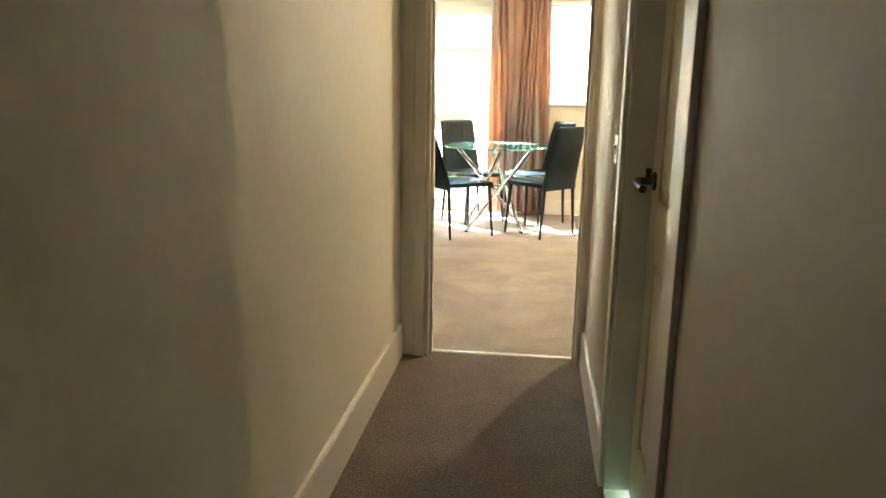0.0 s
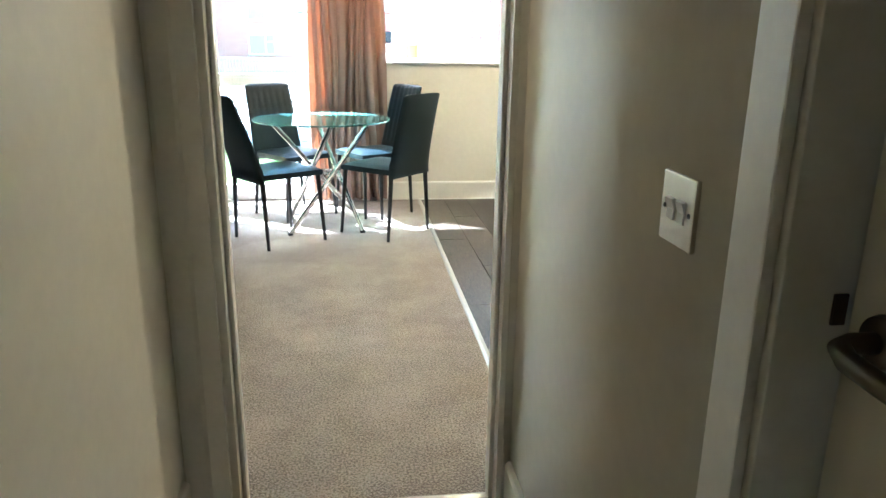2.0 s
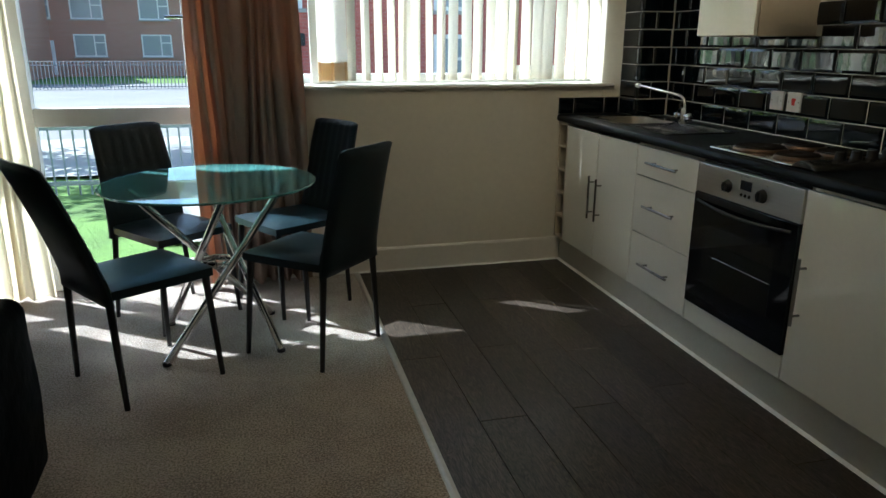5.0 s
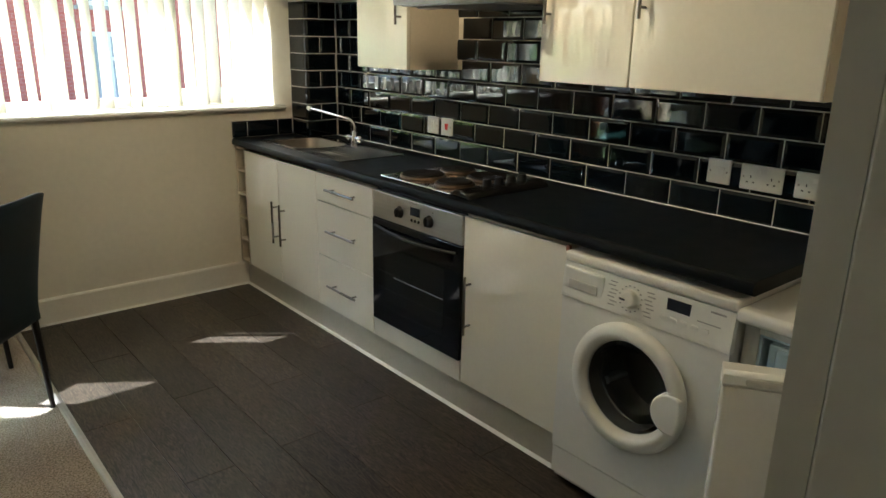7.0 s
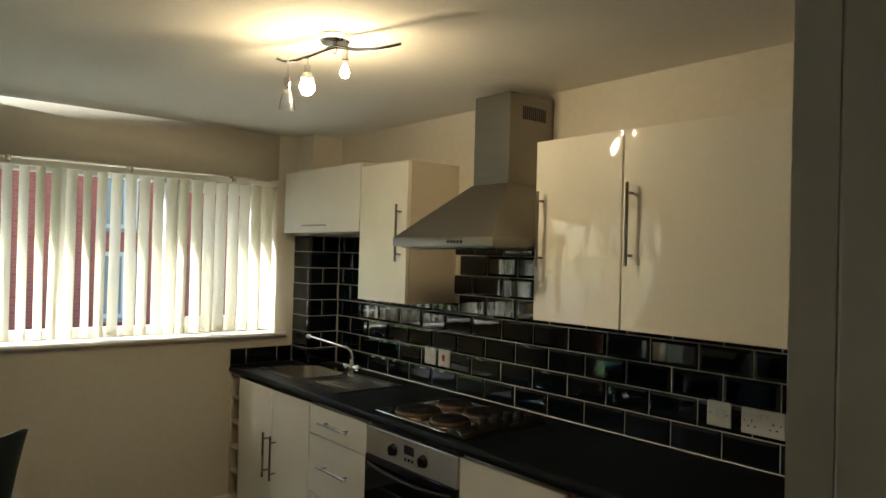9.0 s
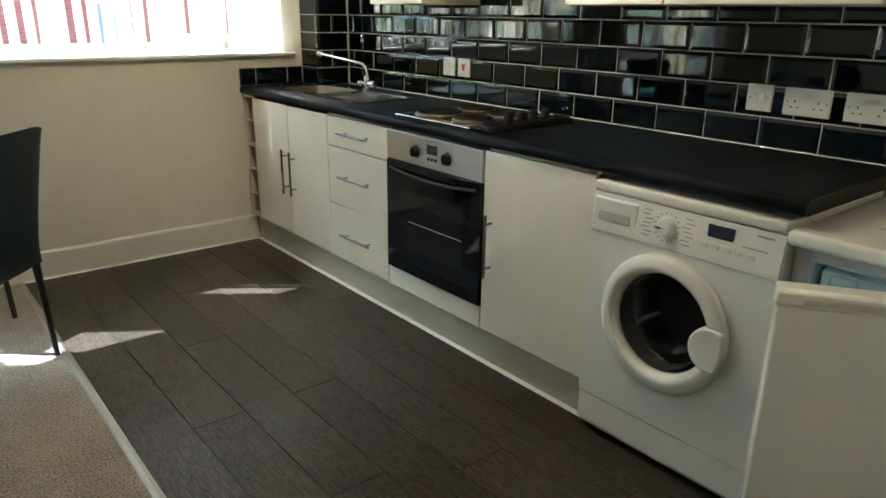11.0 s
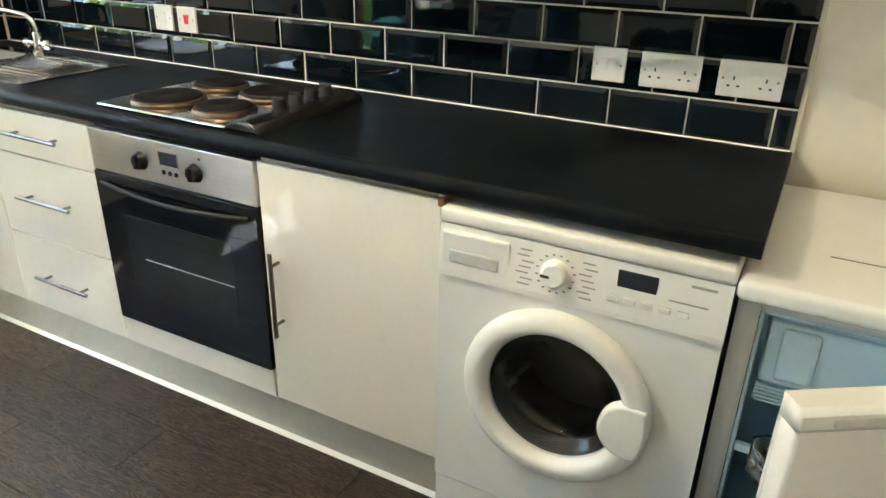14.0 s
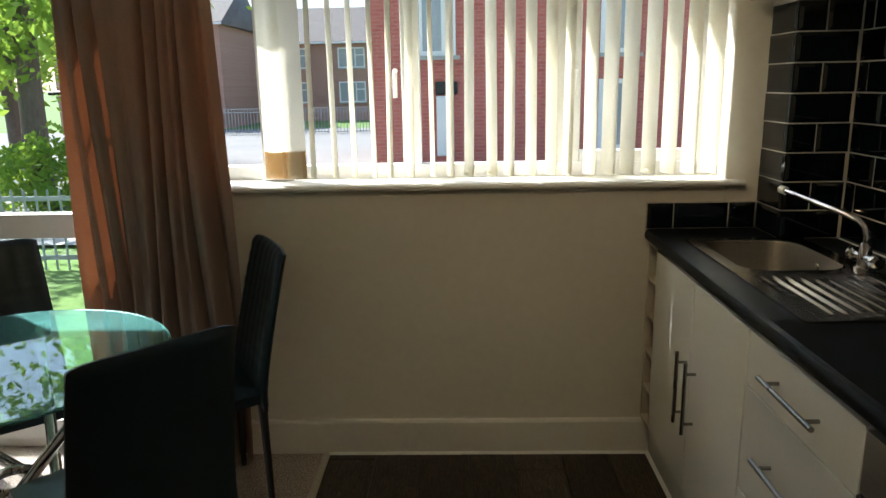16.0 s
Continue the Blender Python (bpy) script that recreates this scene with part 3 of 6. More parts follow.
structure("window_sill", prism([(8.20, 1.070), (8.008, 1.070), (8.001, 1.072), (7.997, 1.077), (7.997, 1.082), (8.000, 1.087), (8.006, 1.0905), (8.014, 1.092), (8.20, 1.092)], "x", -0.06, 2.20), SILLPAINT, "white painted window board", "window sill")

# vertical blind
blind = thing("vertical_blind", "cream fabric vertical blind half open at the window", "blind")
part("headrail", blk(0.30, 2.13, 8.035, 8.075, 1.985, 2.015, 0.004), UPVC, blind)
for x in (0.7, 1.27, 1.85):
    part("bracket", blk(x - 0.012, x + 0.012, 8.025, 8.08, 1.995, 2.028, 0.002), DULLMETAL, blind)


def slat_mesh():
    bm = bmesh.new()
    cols, rows = 5, 5
    g = [[bm.verts.new(((i / (cols - 1) - 0.5) * 0.089, 0.004 * (1 - (2 * i / (cols - 1) - 1) ** 2), -0.87 + 0.87 * k / (rows - 1))) for i in range(cols)] for k in range(rows)]
    for k in range(rows - 1):
        for i in range(cols - 1):
            bm.faces.new((g[k][i], g[k][i + 1], g[k + 1][i + 1], g[k + 1][i]))
    bmesh.ops.solidify(bm, geom=bm.faces[:], thickness=0.0008)
    return mesh_of("slat", bm, BLIND)


def weight_mesh():
    return mesh_of("weight", blk(-0.043, 0.043, -0.002, 0.002, -0.868, -0.835, 0.001, 1), BLIND)


slat, weight = slat_mesh(), weight_mesh()
stained_weight = mesh_of("weight", blk(-0.0435, 0.0435, -0.0022, 0.0022, -0.872, -0.770, 0.001, 1), cloth("stained_blind_fabric", (0.72, 0.60, 0.43), (0.85, 0.68, 0.45), 0.45))
rng = random.Random(4)
for k in range(23):
    x = 0.487 + 0.0722 * k
    turn_a = 111 + rng.uniform(-4, 4)
    if k < 2:
        turn_a = 172 + rng.uniform(-5, 5)
    if k in (8, 15):
        turn_a -= 10
    ob = new("slat", slat)
    ob.parent = blind
    ob.matrix_basis = pose(x, 8.055, 1.985, rng.uniform(-0.6, 0.6), 0, turn_a)
    w = new("weight", stained_weight if k < 2 else weight)
    w.parent = ob
    w.matrix_basis = pose(0, 0, 0)
for k in range(22):
    x = 0.487 + 0.0722 * k
    part("chain", tube([(x, 8.055, 1.13), (x + 0.037, 8.053, 1.122), (x + 0.0745, 8.055, 1.13)], 0.0012, 5), PLASTIC, blind)

# glazed garden side
glz = tagged(new("window_2"), "tall white plastic glazed garden door and side light", "glazed door", kind="structure")
frame_bars(glz, -2.0, -0.1, -0.02, 2.05, 8.10, 8.17, 0.06)
part("mullion", blk(-1.16, -1.09, 8.10, 8.17, 0.04, 1.99, 0.004), UPVC, glz)
part("transom", blk(-1.94, -1.16, 8.10, 8.17, 0.90, 0.985, 0.004), UPVC, glz)
frame_bars(glz, -1.09, -0.16, 0.04, 1.99, 8.085, 8.15, 0.085, "door_sash")
part("door_rail", blk(-1.005, -0.245, 8.09, 8.15, 0.89, 0.985, 0.004), UPVC, glz)
for x0, x1, z0, z1 in ((-1.94, -1.16, 0.04, 0.90), (-1.94, -1.16, 0.985, 1.99), (-1.005, -0.245, 0.125, 0.89), (-1.005, -0.245, 0.985, 1.905)):
    pane(glz, x0, x1, z0, z1, 8.125)
dh = part("door_handle", blk(-0.222, -0.192, 8.076, 8.085, 1.30, 1.52, 0.003), UPVC, glz)
part("lever", tube([(-0.207, 8.076, 1.44), (-0.207, 8.05, 1.44), (-0.215, 8.04, 1.44), (-0.32, 8.04, 1.438)], 0.009, 10), CHROME, dh)
structure("door_sill", boxes((-2.0, -0.1, 8.15, 8.45, -0.16, -0.02)), ROAD, "pale concrete door sill", "sill")


# ---- curtains ----
def curtain(name, label, x0, x1, y, z0, z1, folds, depth, material, seed, gather=0.0):
    """A pleated curtain whose folds wander and deepen towards the hem."""
    r = random.Random(seed)
    bm = bmesh.new()
    cols, rows = folds * 14, 40
    ph = [r.uniform(0, 6.28) for _ in range(6)]
    g = []
    for k in range(rows + 1):
        v = k / rows
        line = []
        for i in range(cols + 1):
            u = i / cols
            w = u + 0.024 * math.sin(3 * v + ph[0] + 7 * u) + 0.03 * math.sin(13 * u + ph[1]) + 0.008 * math.sin(31 * u + 5 * v + ph[5])
            pull = 1 - gather * math.sin(math.pi * v) ** 2
            x = x0 + (x1 - x0) * (0.5 + (u - 0.5) * pull) + 0.015 * math.sin(9 * u + 4 * v + ph[2])
            d = depth * (0.55 + 0.45 * v) * (0.62 + 0.38 * math.sin(3 * u * 6.28 + ph[3] + v))
            yy = y + d * math.sin(2 * math.pi * folds * w) + 0.25 * d * math.sin(4 * math.pi * folds * w + ph[4] + 2 * v)
            line.append(bm.verts.new((x, yy, z1 + (z0 - z1) * v + 0.006 * math.sin(2 * math.pi * folds * u))))
        g.append(line)
    for k in range(rows):
        for i in range(cols):
            bm.faces.new((g[k][i], g[k][i + 1], g[k + 1][i + 1], g[k + 1][i]))
    top = thing(name, label, "curtain")
    ob = part("drape", bm, material, top)
    band = bmesh.new()
    box(band, x0, x1, y - 0.012, y + 0.012, z1 - 0.03, z1 + 0.04, 0.004)
    part("heading_tape", band, material, top)
    return top


curtain("curtain", "terracotta brown curtain hanging beside the window", -0.215, 0.345, 7.93, 0.03, 2.12, 9, 0.06, CURTAIN, 3)
curtain("curtain", "pale cream curtain gathered at the glazed door", -1.32, -1.0, 7.95, 0.02, 2.12, 5, 0.035, SHEER, 8)
pole = thing("curtain_pole", "white metal curtain pole above the glazing", "curtain pole")
part("rod", tube([(-2.2, 7.94, 2.17), (0.42, 7.94, 2.17)], 0.012), UPVC, pole)
for x in (-2.1, 0.38):
    part("bracket", tube([(x, YN, 2.17), (x, 7.94, 2.17)], 0.008), UPVC, pole)
for x in (-2.2, 0.42):
    part("finial", lathe([(0, -0.02), (0.016, -0.014), (0.02, 0), (0.016, 0.014), (0, 0.02)], 16, pose(x, 7.94, 2.17, 0, 90, 0)), UPVC, pole)


# ---- kitchen ----
FX = 1.868   # front face of the unit doors


def bar_handle(parent, p, q, out=(-1, 0, 0), r=0.006, reach=0.032):
    """A steel bar handle from p to q on a front, with two posts."""
    p, q, o = Vector(p), Vector(q), Vector(out)
    d = (q - p).normalized()
    h = part("handle", tube([p + o * reach, q + o * reach], r, 12), HANDLE, parent, "brushed steel bar handle")
    for e in (p + d * 0.035, q - d * 0.035):
        part("post", tube([e, e + o * reach], r * 0.8, 8), HANDLE, h)
    return h


def carcass(parent, y0, y1, z0, z1, x0, x1, top=True):
    for a, b in ((y0, y0 + 0.016), (y1 - 0.016, y1)):
        part("side_panel", blk(x0, x1, a, b, z0, z1), CARCASS, parent)
    for a, b in ((z0, z0 + 0.016), (z1 - 0.016, z1))[:2 if top else 1]:
        part("panel", blk(x0, x1, y0 + 0.016, y1 - 0.016, a, b), CARCASS, parent)
    return part("back_panel", blk(x1 - 0.008, x1, y0 + 0.016, y1 - 0.016, z0 + 0.016, z1 - 0.016), CARCASS, parent)


def front(parent, y0, y1, z0, z1, name="door", material=None, x=FX, label=""):
    return part(name, blk(x, x + 0.018, y0 + 0.0022, y1 - 0.0022, z0 + 0.0022, z1 - 0.0022, 0.002), material or GLOSS, parent, label)


rack = thing("open_shelf_unit", "narrow cream open shelf unit beside the sink cabinet", "shelf unit")
carcass(rack, 7.905, YN - 0.002, 0.155, 0.868, FX + 0.004, 2.44)
for k in range(1, 5):
    z = 0.155 + 0.713 * k / 5
    part("shelf", blk(FX + 0.006, 2.43, 7.921, YN - 0.018, z - 0.008, z + 0.008, 0.001, 1), CARCASS, rack)

sinkcab = thing("base_cabinet", "cream gloss double-door base cabinet under the sink", "cabinet", group="base cabinets")
carcass(sinkcab, 7.087, 7.903, 0.155, 0.868, FX + 0.02, 2.44, False)
da = front(sinkcab, 7.495, 7.903, 0.16, 0.858)
db = front(sinkcab, 7.087, 7.495, 0.16, 0.858)
bar_handle(da, (FX, 7.52, 0.39), (FX, 7.52, 0.627))
bar_handle(db, (FX, 7.435, 0.39), (FX, 7.435, 0.622))

draw = thing("drawer_cabinet", "cream gloss three-drawer base unit", "cabinet", group="base cabinets")
carcass(draw, 6.583, 7.085, 0.155, 0.868, FX + 0.02, 2.44)
for z0, z1, hz in ((0.16, 0.435, 0.299), (0.435, 0.715, 0.582), (0.715, 0.858, 0.789)):
    d = front(draw, 6.583, 7.085, z0, z1, "drawer")
    bar_handle(d, (FX, 6.70, hz), (FX, 6.95, hz))

lone = thing("base_cabinet", "cream gloss single-door base cabinet beside the oven", "cabinet", group="base cabinets")
carcass(lone, 5.457, 5.968, 0.155, 0.868, FX + 0.02, 2.44)
d = front(lone, 5.457, 5.968, 0.16, 0.858, material=GLOSSWAVE)
bar_handle(d, (FX, 5.922, 0.39), (FX, 5.922, 0.63))
part("hinge_cap", blk(FX - 0.004, FX + 0.01, 5.449, 5.464, 0.842, 0.862, 0.003), surf("brown_cap", (0.25, 0.09, 0.05), 0.4), lone, "small brown cap")

plinth = thing("plinth", "grey cream plinth board under the base units", "plinth")
for a, b in ((5.458, 6.9795), (6.9805, YN - 0.02)):
    part("board", blk(1.905, 1.921, a, b, 0.001, 0.156), PLINTH, plinth)

# built-in oven
OY0, OY1 = 5.971, 6.580
oven = thing("built_in_oven", "stainless steel built-in oven with black glass door", "oven")
part("housing", boxes((FX + 0.02, 2.42, OY0 + 0.006, OY1 - 0.006, 0.26, 0.862)), BLACKMETAL, oven)
pan = part("control_panel", blk(FX - 0.004, FX + 0.02, OY0 + 0.003, OY1 - 0.003, 0.735, 0.855, 0.003), STEEL, oven, "brushed steel control panel")
for y in (6.375, 6.175):
    k = part("knob", lathe([(0, 0.018), (0.018, 0.018), (0.021, 0.015), (0.023, 0.004), (0.026, 0.0)], 28, pose(FX - 0.004, y, 0.790, 0, -90, 0)), BLACKPL, pan, "black oven knob")
    part("grip", blk(FX - 0.030, FX - 0.020, y - 0.005, y + 0.005, 0.772, 0.808, 0.003), BLACKPL, k)
disp = part("display", blk(FX - 0.0055, FX - 0.003, 6.235, 6.300, 0.792, 0.828, 0.001, 1), LCD, pan)
for y in (6.231, 6.300):
    part("display_frame", blk(FX - 0.0060, FX - 0.003, y, y + 0.004, 0.789, 0.831), CHROME, disp)
for y in (6.245, 6.268, 6.291):
    part("button", lathe([(0, 0.003), (0.006, 0.003), (0.0065, 0)], 14, pose(FX - 0.004, y, 0.772, 0, -90, 0)), BLACKPL, pan)
part("maker_mark", blk(FX - 0.0046, FX - 0.003, 6.255, 6.29, 0.842, 0.846), GREYINK, pan)
part("emblem", lathe([(0.004, 0), (0.006, 0), (0.006, 0.0006), (0.004, 0.0006)], 16, pose(FX - 0.0042, 6.30, 0.844, 0, -90, 0)), GREYINK, pan)
part("indicator", lathe([(0, 0.001), (0.004, 0.001), (0.005, 0)], 12, pose(FX - 0.004, 6.155, 0.83, 0, -90, 0)), CHROME, pan)
od = part("oven_door", blk(FX - 0.008, FX + 0.018, OY0 + 0.003, OY1 - 0.003, 0.252, 0.731, 0.003), OVENGLASS, oven, "black glass oven door")
part("window", blk(FX - 0.0092, FX - 0.007, OY0 + 0.10, OY1 - 0.10, 0.36, 0.615, 0.0005, 1), OVENWIN, od, "smoked inner window")
part("wire_shelf", tube([(FX - 0.0095, OY0 + 0.105, 0.487), (FX - 0.0095, OY1 - 0.165, 0.487)], 0.0014, 6), DULLMETAL, od)
arc = [(FX - 0.010 - 0.020 * math.sin(math.pi * k / 14), OY0 + 0.03 + (OY1 - OY0 - 0.06) * k / 14, 0.700 - 0.012 * math.sin(math.pi * k / 14)) for k in range(15)]
part("door_handle", tube(arc, 0.006, 12), RUBBER, od, "curved black oven handle")
part("vent_gap", blk(FX - 0.002, FX + 0.01, OY0 + 0.006, OY1 - 0.006, 0.7295, 0.7365), BLACKMETAL, oven)
front_panel = part("filler_panel", blk(FX, FX + 0.018, OY0 + 0.002, OY1 - 0.002, 0.160, 0.248, 0.002), GLOSS, oven, "cream gloss filler panel")

# worktop with a rounded front edge
wt = [(XE - 0.002, 0.87), (1.868, 0.87), (1.860, 0.873), (1.856, 0.879), (1.855, 0.888), (1.857, 0.898), (1.862, 0.906), (1.872, 0.91), (XE - 0.002, 0.91)]
worktop_bm = bmesh.new()
merge(worktop_bm, prism(wt, "y", 4.832, 6.995))
merge(worktop_bm, prism(wt, "y", 7.815, YN - 0.002))
merge(worktop_bm, prism([(1.962, 0.87), (1.868, 0.87), (1.860, 0.873), (1.856, 0.879), (1.855, 0.888), (1.857, 0.898), (1.862, 0.906), (1.872, 0.91), (1.962, 0.91)], "y", 6.995, 7.815))
merge(worktop_bm, prism([(2.31, 0.87), (XE - 0.002, 0.87), (XE - 0.002, 0.91), (2.31, 0.91)], "y", 6.995, 7.815))
worktop = thing("worktop", "black speckled laminate kitchen worktop with rounded edge", "worktop")
part("slab", worktop_bm, WORKTOP, worktop)
part("end_strip", prism(wt, "y", 4.8295, 4.832), WORKTOP, worktop, "black edging strip on the cut end")

# sink
SX0, SX1, SY0, SY1 = 1.937, 2.335, 6.965, 7.835


def dish(x0, x1, y0, y1, rc, levels, n=8):
    """A rounded rectangular hollow: (inset, height) rings from the rim down."""
    bm = bmesh.new()
    rings = []
    for ins, z in levels:
        r = max(rc - ins * 0.6, 0.01)
        ring = []
        for cx, cy, a0 in ((x1 - ins - r, y1 - ins - r, 0), (x0 + ins + r, y1 - ins - r, 90), (x0 + ins + r, y0 + ins + r, 180), (x1 - ins - r, y0 + ins + r, 270)):
            for k in range(n + 1):
                a = radians(a0 + 90 * k / n)
                ring.append(bm.verts.new((cx + r * math.cos(a), cy + r * math.sin(a), z)))
        rings.append(ring)
    for a, c in zip(rings, rings[1:]):
        for k in range(len(a)):
            q = (k + 1) % len(a)
            bm.faces.new((a[k], a[q], c[q], c[k]))
    return bm, rings


sink = thing("kitchen_sink", "stainless steel inset sink with a ribbed drainer", "sink")
# rim: a deck with a rounded opening over the bowl and one over the drainer


def rounded(x0, x1, y0, y1, r, n=8):
    out = []
    for cx, cy, a0 in ((x1 - r, y1 - r, 0), (x0 + r, y1 - r, 90), (x0 + r, y0 + r, 180), (x1 - r, y0 + r, 270)):
        out += [(cx + r * math.cos(radians(a0 + 90 * k / n)), cy + r * math.sin(radians(a0 + 90 * k / n))) for k in range(n + 1)]
    return out


def rim_plate(outer, inner, z):
    bm = bmesh.new()
    a = [bm.verts.new((*p, z - 0.006)) for p in outer]
    b = [bm.verts.new((*p, z)) for p in outer]
    c = [bm.verts.new((*p, z)) for p in inner]
    d = [bm.verts.new((*p, z - 0.006)) for p in inner]
    for u, v in ((a, b), (b, c), (c, d)):
        for k in range(len(u)):
            q = (k + 1) % len(u)
            bm.faces.new((u[k], u[q], v[q], v[k]))
    bmesh.ops.recalc_face_normals(bm, faces=bm.faces[:])
    return bm


part("rim", rim_plate(rounded(SX0, SX1, 7.381, SY1, 0.012), rounded(1.977, 2.283, 7.40, 7.80, 0.085), 0.9165), SINKSTEEL, sink)
part("rim", rim_plate(rounded(SX0, SX1, SY0, 7.380, 0.012), rounded(1.975, 2.283, 6.992, 7.36, 0.03), 0.9165), SINKSTEEL, sink)
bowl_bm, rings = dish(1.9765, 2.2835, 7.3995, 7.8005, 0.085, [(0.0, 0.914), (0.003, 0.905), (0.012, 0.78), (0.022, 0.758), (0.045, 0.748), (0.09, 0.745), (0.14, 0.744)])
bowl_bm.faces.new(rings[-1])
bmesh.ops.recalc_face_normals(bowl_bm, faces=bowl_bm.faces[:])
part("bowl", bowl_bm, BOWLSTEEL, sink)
tray = bmesh.new()
nx_, ny_ = 72, 14
grid = []
for i in range(nx_ + 1):
    row = []
    for j in range(ny_ + 1):
        u, v = i / nx_, j / ny_
        rib = 0.5 + 0.5 * math.cos(2 * math.pi * u * 9)
        edge = min(1.0, 5 * min(u, 1 - u), 8 * min(v, 1 - v))
        row.append(tray.verts.new((1.973 + 0.312 * u, 6.99 + 0.372 * v, 0.9150 - edge * (0.010 - 0.007 * rib))))
    grid.append(row)
for i in range(nx_):
    for j in range(ny_):
        tray.faces.new((grid[i][j], grid[i + 1][j], grid[i + 1][j + 1], grid[i][j + 1]))
part("drainer", tray, SINKSTEEL, sink)
part("waste", lathe([(0, 0.7455), (0.03, 0.7455), (0.036, 0.748), (0.04, 0.7465)], 24, pose(2.13, 7.60, 0)), CHROME, sink)
part("overflow", lathe([(0, 0.002), (0.012, 0.002), (0.015, 0)], 20, pose(2.277, 7.60, 0.87, 0, -90, 0)), CHROME, sink)

# mixer tap
TX, TY = 2.305, 7.40
tap = thing("mixer_tap", "chrome kitchen mixer tap with a long swivel spout", "tap")
part("body", lathe([(0, 0.916), (0.026, 0.916), (0.026, 0.925), (0.019, 0.93), (0.017, 0.985), (0.014, 0.995), (0, 0.996)], 24, pose(TX, TY, 0)), CHROME, tap)
cpts = [(TX, TY, 0.99), (TX, TY, 1.015), (TX - 0.003, TY + 0.008, 1.038), (TX - 0.010, TY + 0.03, 1.054), (TX - 0.024, TY + 0.085, 1.063), (TX - 0.05, TY + 0.22, 1.077), (TX - 0.075, TY + 0.355, 1.090)]
part("spout", tube(cpts, 0.0095, 14), CHROME, tap)
part("nozzle", tube([(TX - 0.074, TY + 0.351, 1.0895), (TX - 0.080, TY + 0.377, 1.092)], 0.013, 14), PLASTIC, tap)
for s in (-1, 1):
    arm = part("valve", tube([(TX, TY + s * 0.012, 0.952), (TX, TY + s * 0.045, 0.952)], 0.013, 14), CHROME, tap)
    part("tap_head", lathe([(0, 0.026), (0.012, 0.026), (0.02, 0.02), (0.019, 0.01), (0.021, 0.004), (0.012, 0)], 10, pose(TX, TY + s * 0.045, 0.952, -90 * s, 0, 0)), CHROME, arm)

# hob
hob = thing("electric_hob", "stainless steel electric hob with four scorched solid plates", "hob")
HX0, HX1, HY0, HY1 = 1.888, 2.345, 5.975, 6.553
part("base", blk(HX0, HX1, HY0 + 0.105, HY1, 0.9105, 0.922, 0.005, 3), HOBSTEEL, hob)
pod = [(HY0 + 0.106, 0.911), (HY0, 0.911), (HY0 + 0.004, 0.922), (HY0 + 0.018, 0.934), (HY0 + 0.045, 0.942), (HY0 + 0.075, 0.940), (HY0 + 0.097, 0.930), (HY0 + 0.106, 0.921)]
podbm = prism(pod, "x", HX0 + 0.002, HX1)
bmesh.ops.bevel(podbm, geom=[e for e in podbm.edges if abs(e.verts[0].co.x - e.verts[1].co.x) < 1e-5], offset=0.006, segments=3, profile=0.5, affect="EDGES")
podob = part("control_pod", podbm, surf("dark_steel_pod", (0.010, 0.010, 0.011), 0.2, 0.0, bump=0), hob, "dark rounded control strip")
for k in range(4):
    x = HX0 + 0.15 + 0.066 * k
    kn = part("knob", lathe([(0, 0.028), (0.015, 0.028), (0.018, 0.024), (0.019, 0.004), (0.022, 0)], 20, pose(x, HY0 + 0.055, 0.940)), BLACKPL, podob)
    part("grip", blk(x - 0.004, x + 0.004, HY0 + 0.036, HY0 + 0.074, 0.966, 0.974, 0.002), BLACKPL, kn)
for x, y, r in ((2.012, 6.405, 0.092), (2.222, 6.415, 0.075), (2.008, 6.192, 0.075), (2.215, 6.20, 0.092)):
    pl = part("hotplate", lathe([(0, 0.938), (0.012, 0.938), (0.016, 0.940), (r - 0.012, 0.9405), (r - 0.004, 0.939), (r, 0.934), (r, 0.930)], 48, pose(x, y, 0)), IRON, hob, "rusty black solid hotplate")
    part("trim_ring", lathe([(r + 0.001, 0.934), (r + 0.007, 0.932), (r + 0.010, 0.926), (r + 0.009, 0.921)], 48, pose(x, y, 0)), BURNT, pl, "heat-browned steel ring")


# wall cabinets
WF = 2.155   # front face of the wall unit doors


def wall_cab(y0, y1, z0, z1, label, material=GLOSS, reach=0.0):
    c = thing("wall_cabinet", label, "cabinet", group="wall cabinets")
    carcass(c, y0, y1, z0, z1, WF + 0.020, XE - 0.003)
    return c, front(c, y0, y1 + reach, z0, z1, material=material, x=WF)


c, d = wall_cab(7.132, 7.838, 1.702, 2.068, "cream gloss flap-front wall cabinet above the sink", reach=0.145)
part("end_panel", blk(WF + 0.019, 2.266, 7.966, 7.982, 1.703, 2.067, 0.001, 1), CARCASS, c)
bar_handle(d, (WF, 7.44, 1.742), (WF, 7.69, 1.742), r=0.005)
c, d = wall_cab(6.717, 7.130, 1.354, 2.042, "cream gloss wall cabinet beside the cooker hood", GLOSSWAVE)
bar_handle(d, (WF, 6.765, 1.555), (WF, 6.765, 1.83))
c, d = wall_cab(5.492, 5.893, 1.350, 2.036, "cream gloss wall cabinet with a tall bar handle", GLOSSWAVE)
bar_handle(d, (WF, 5.853, 1.555), (WF, 5.853, 1.84))
c, d = wall_cab(4.866, 5.490, 1.350, 2.036, "wide cream gloss wall cabinet with a bar handle", GLOSSWAVE)
bar_handle(d, (WF, 5.450, 1.57), (WF, 5.450, 1.85))

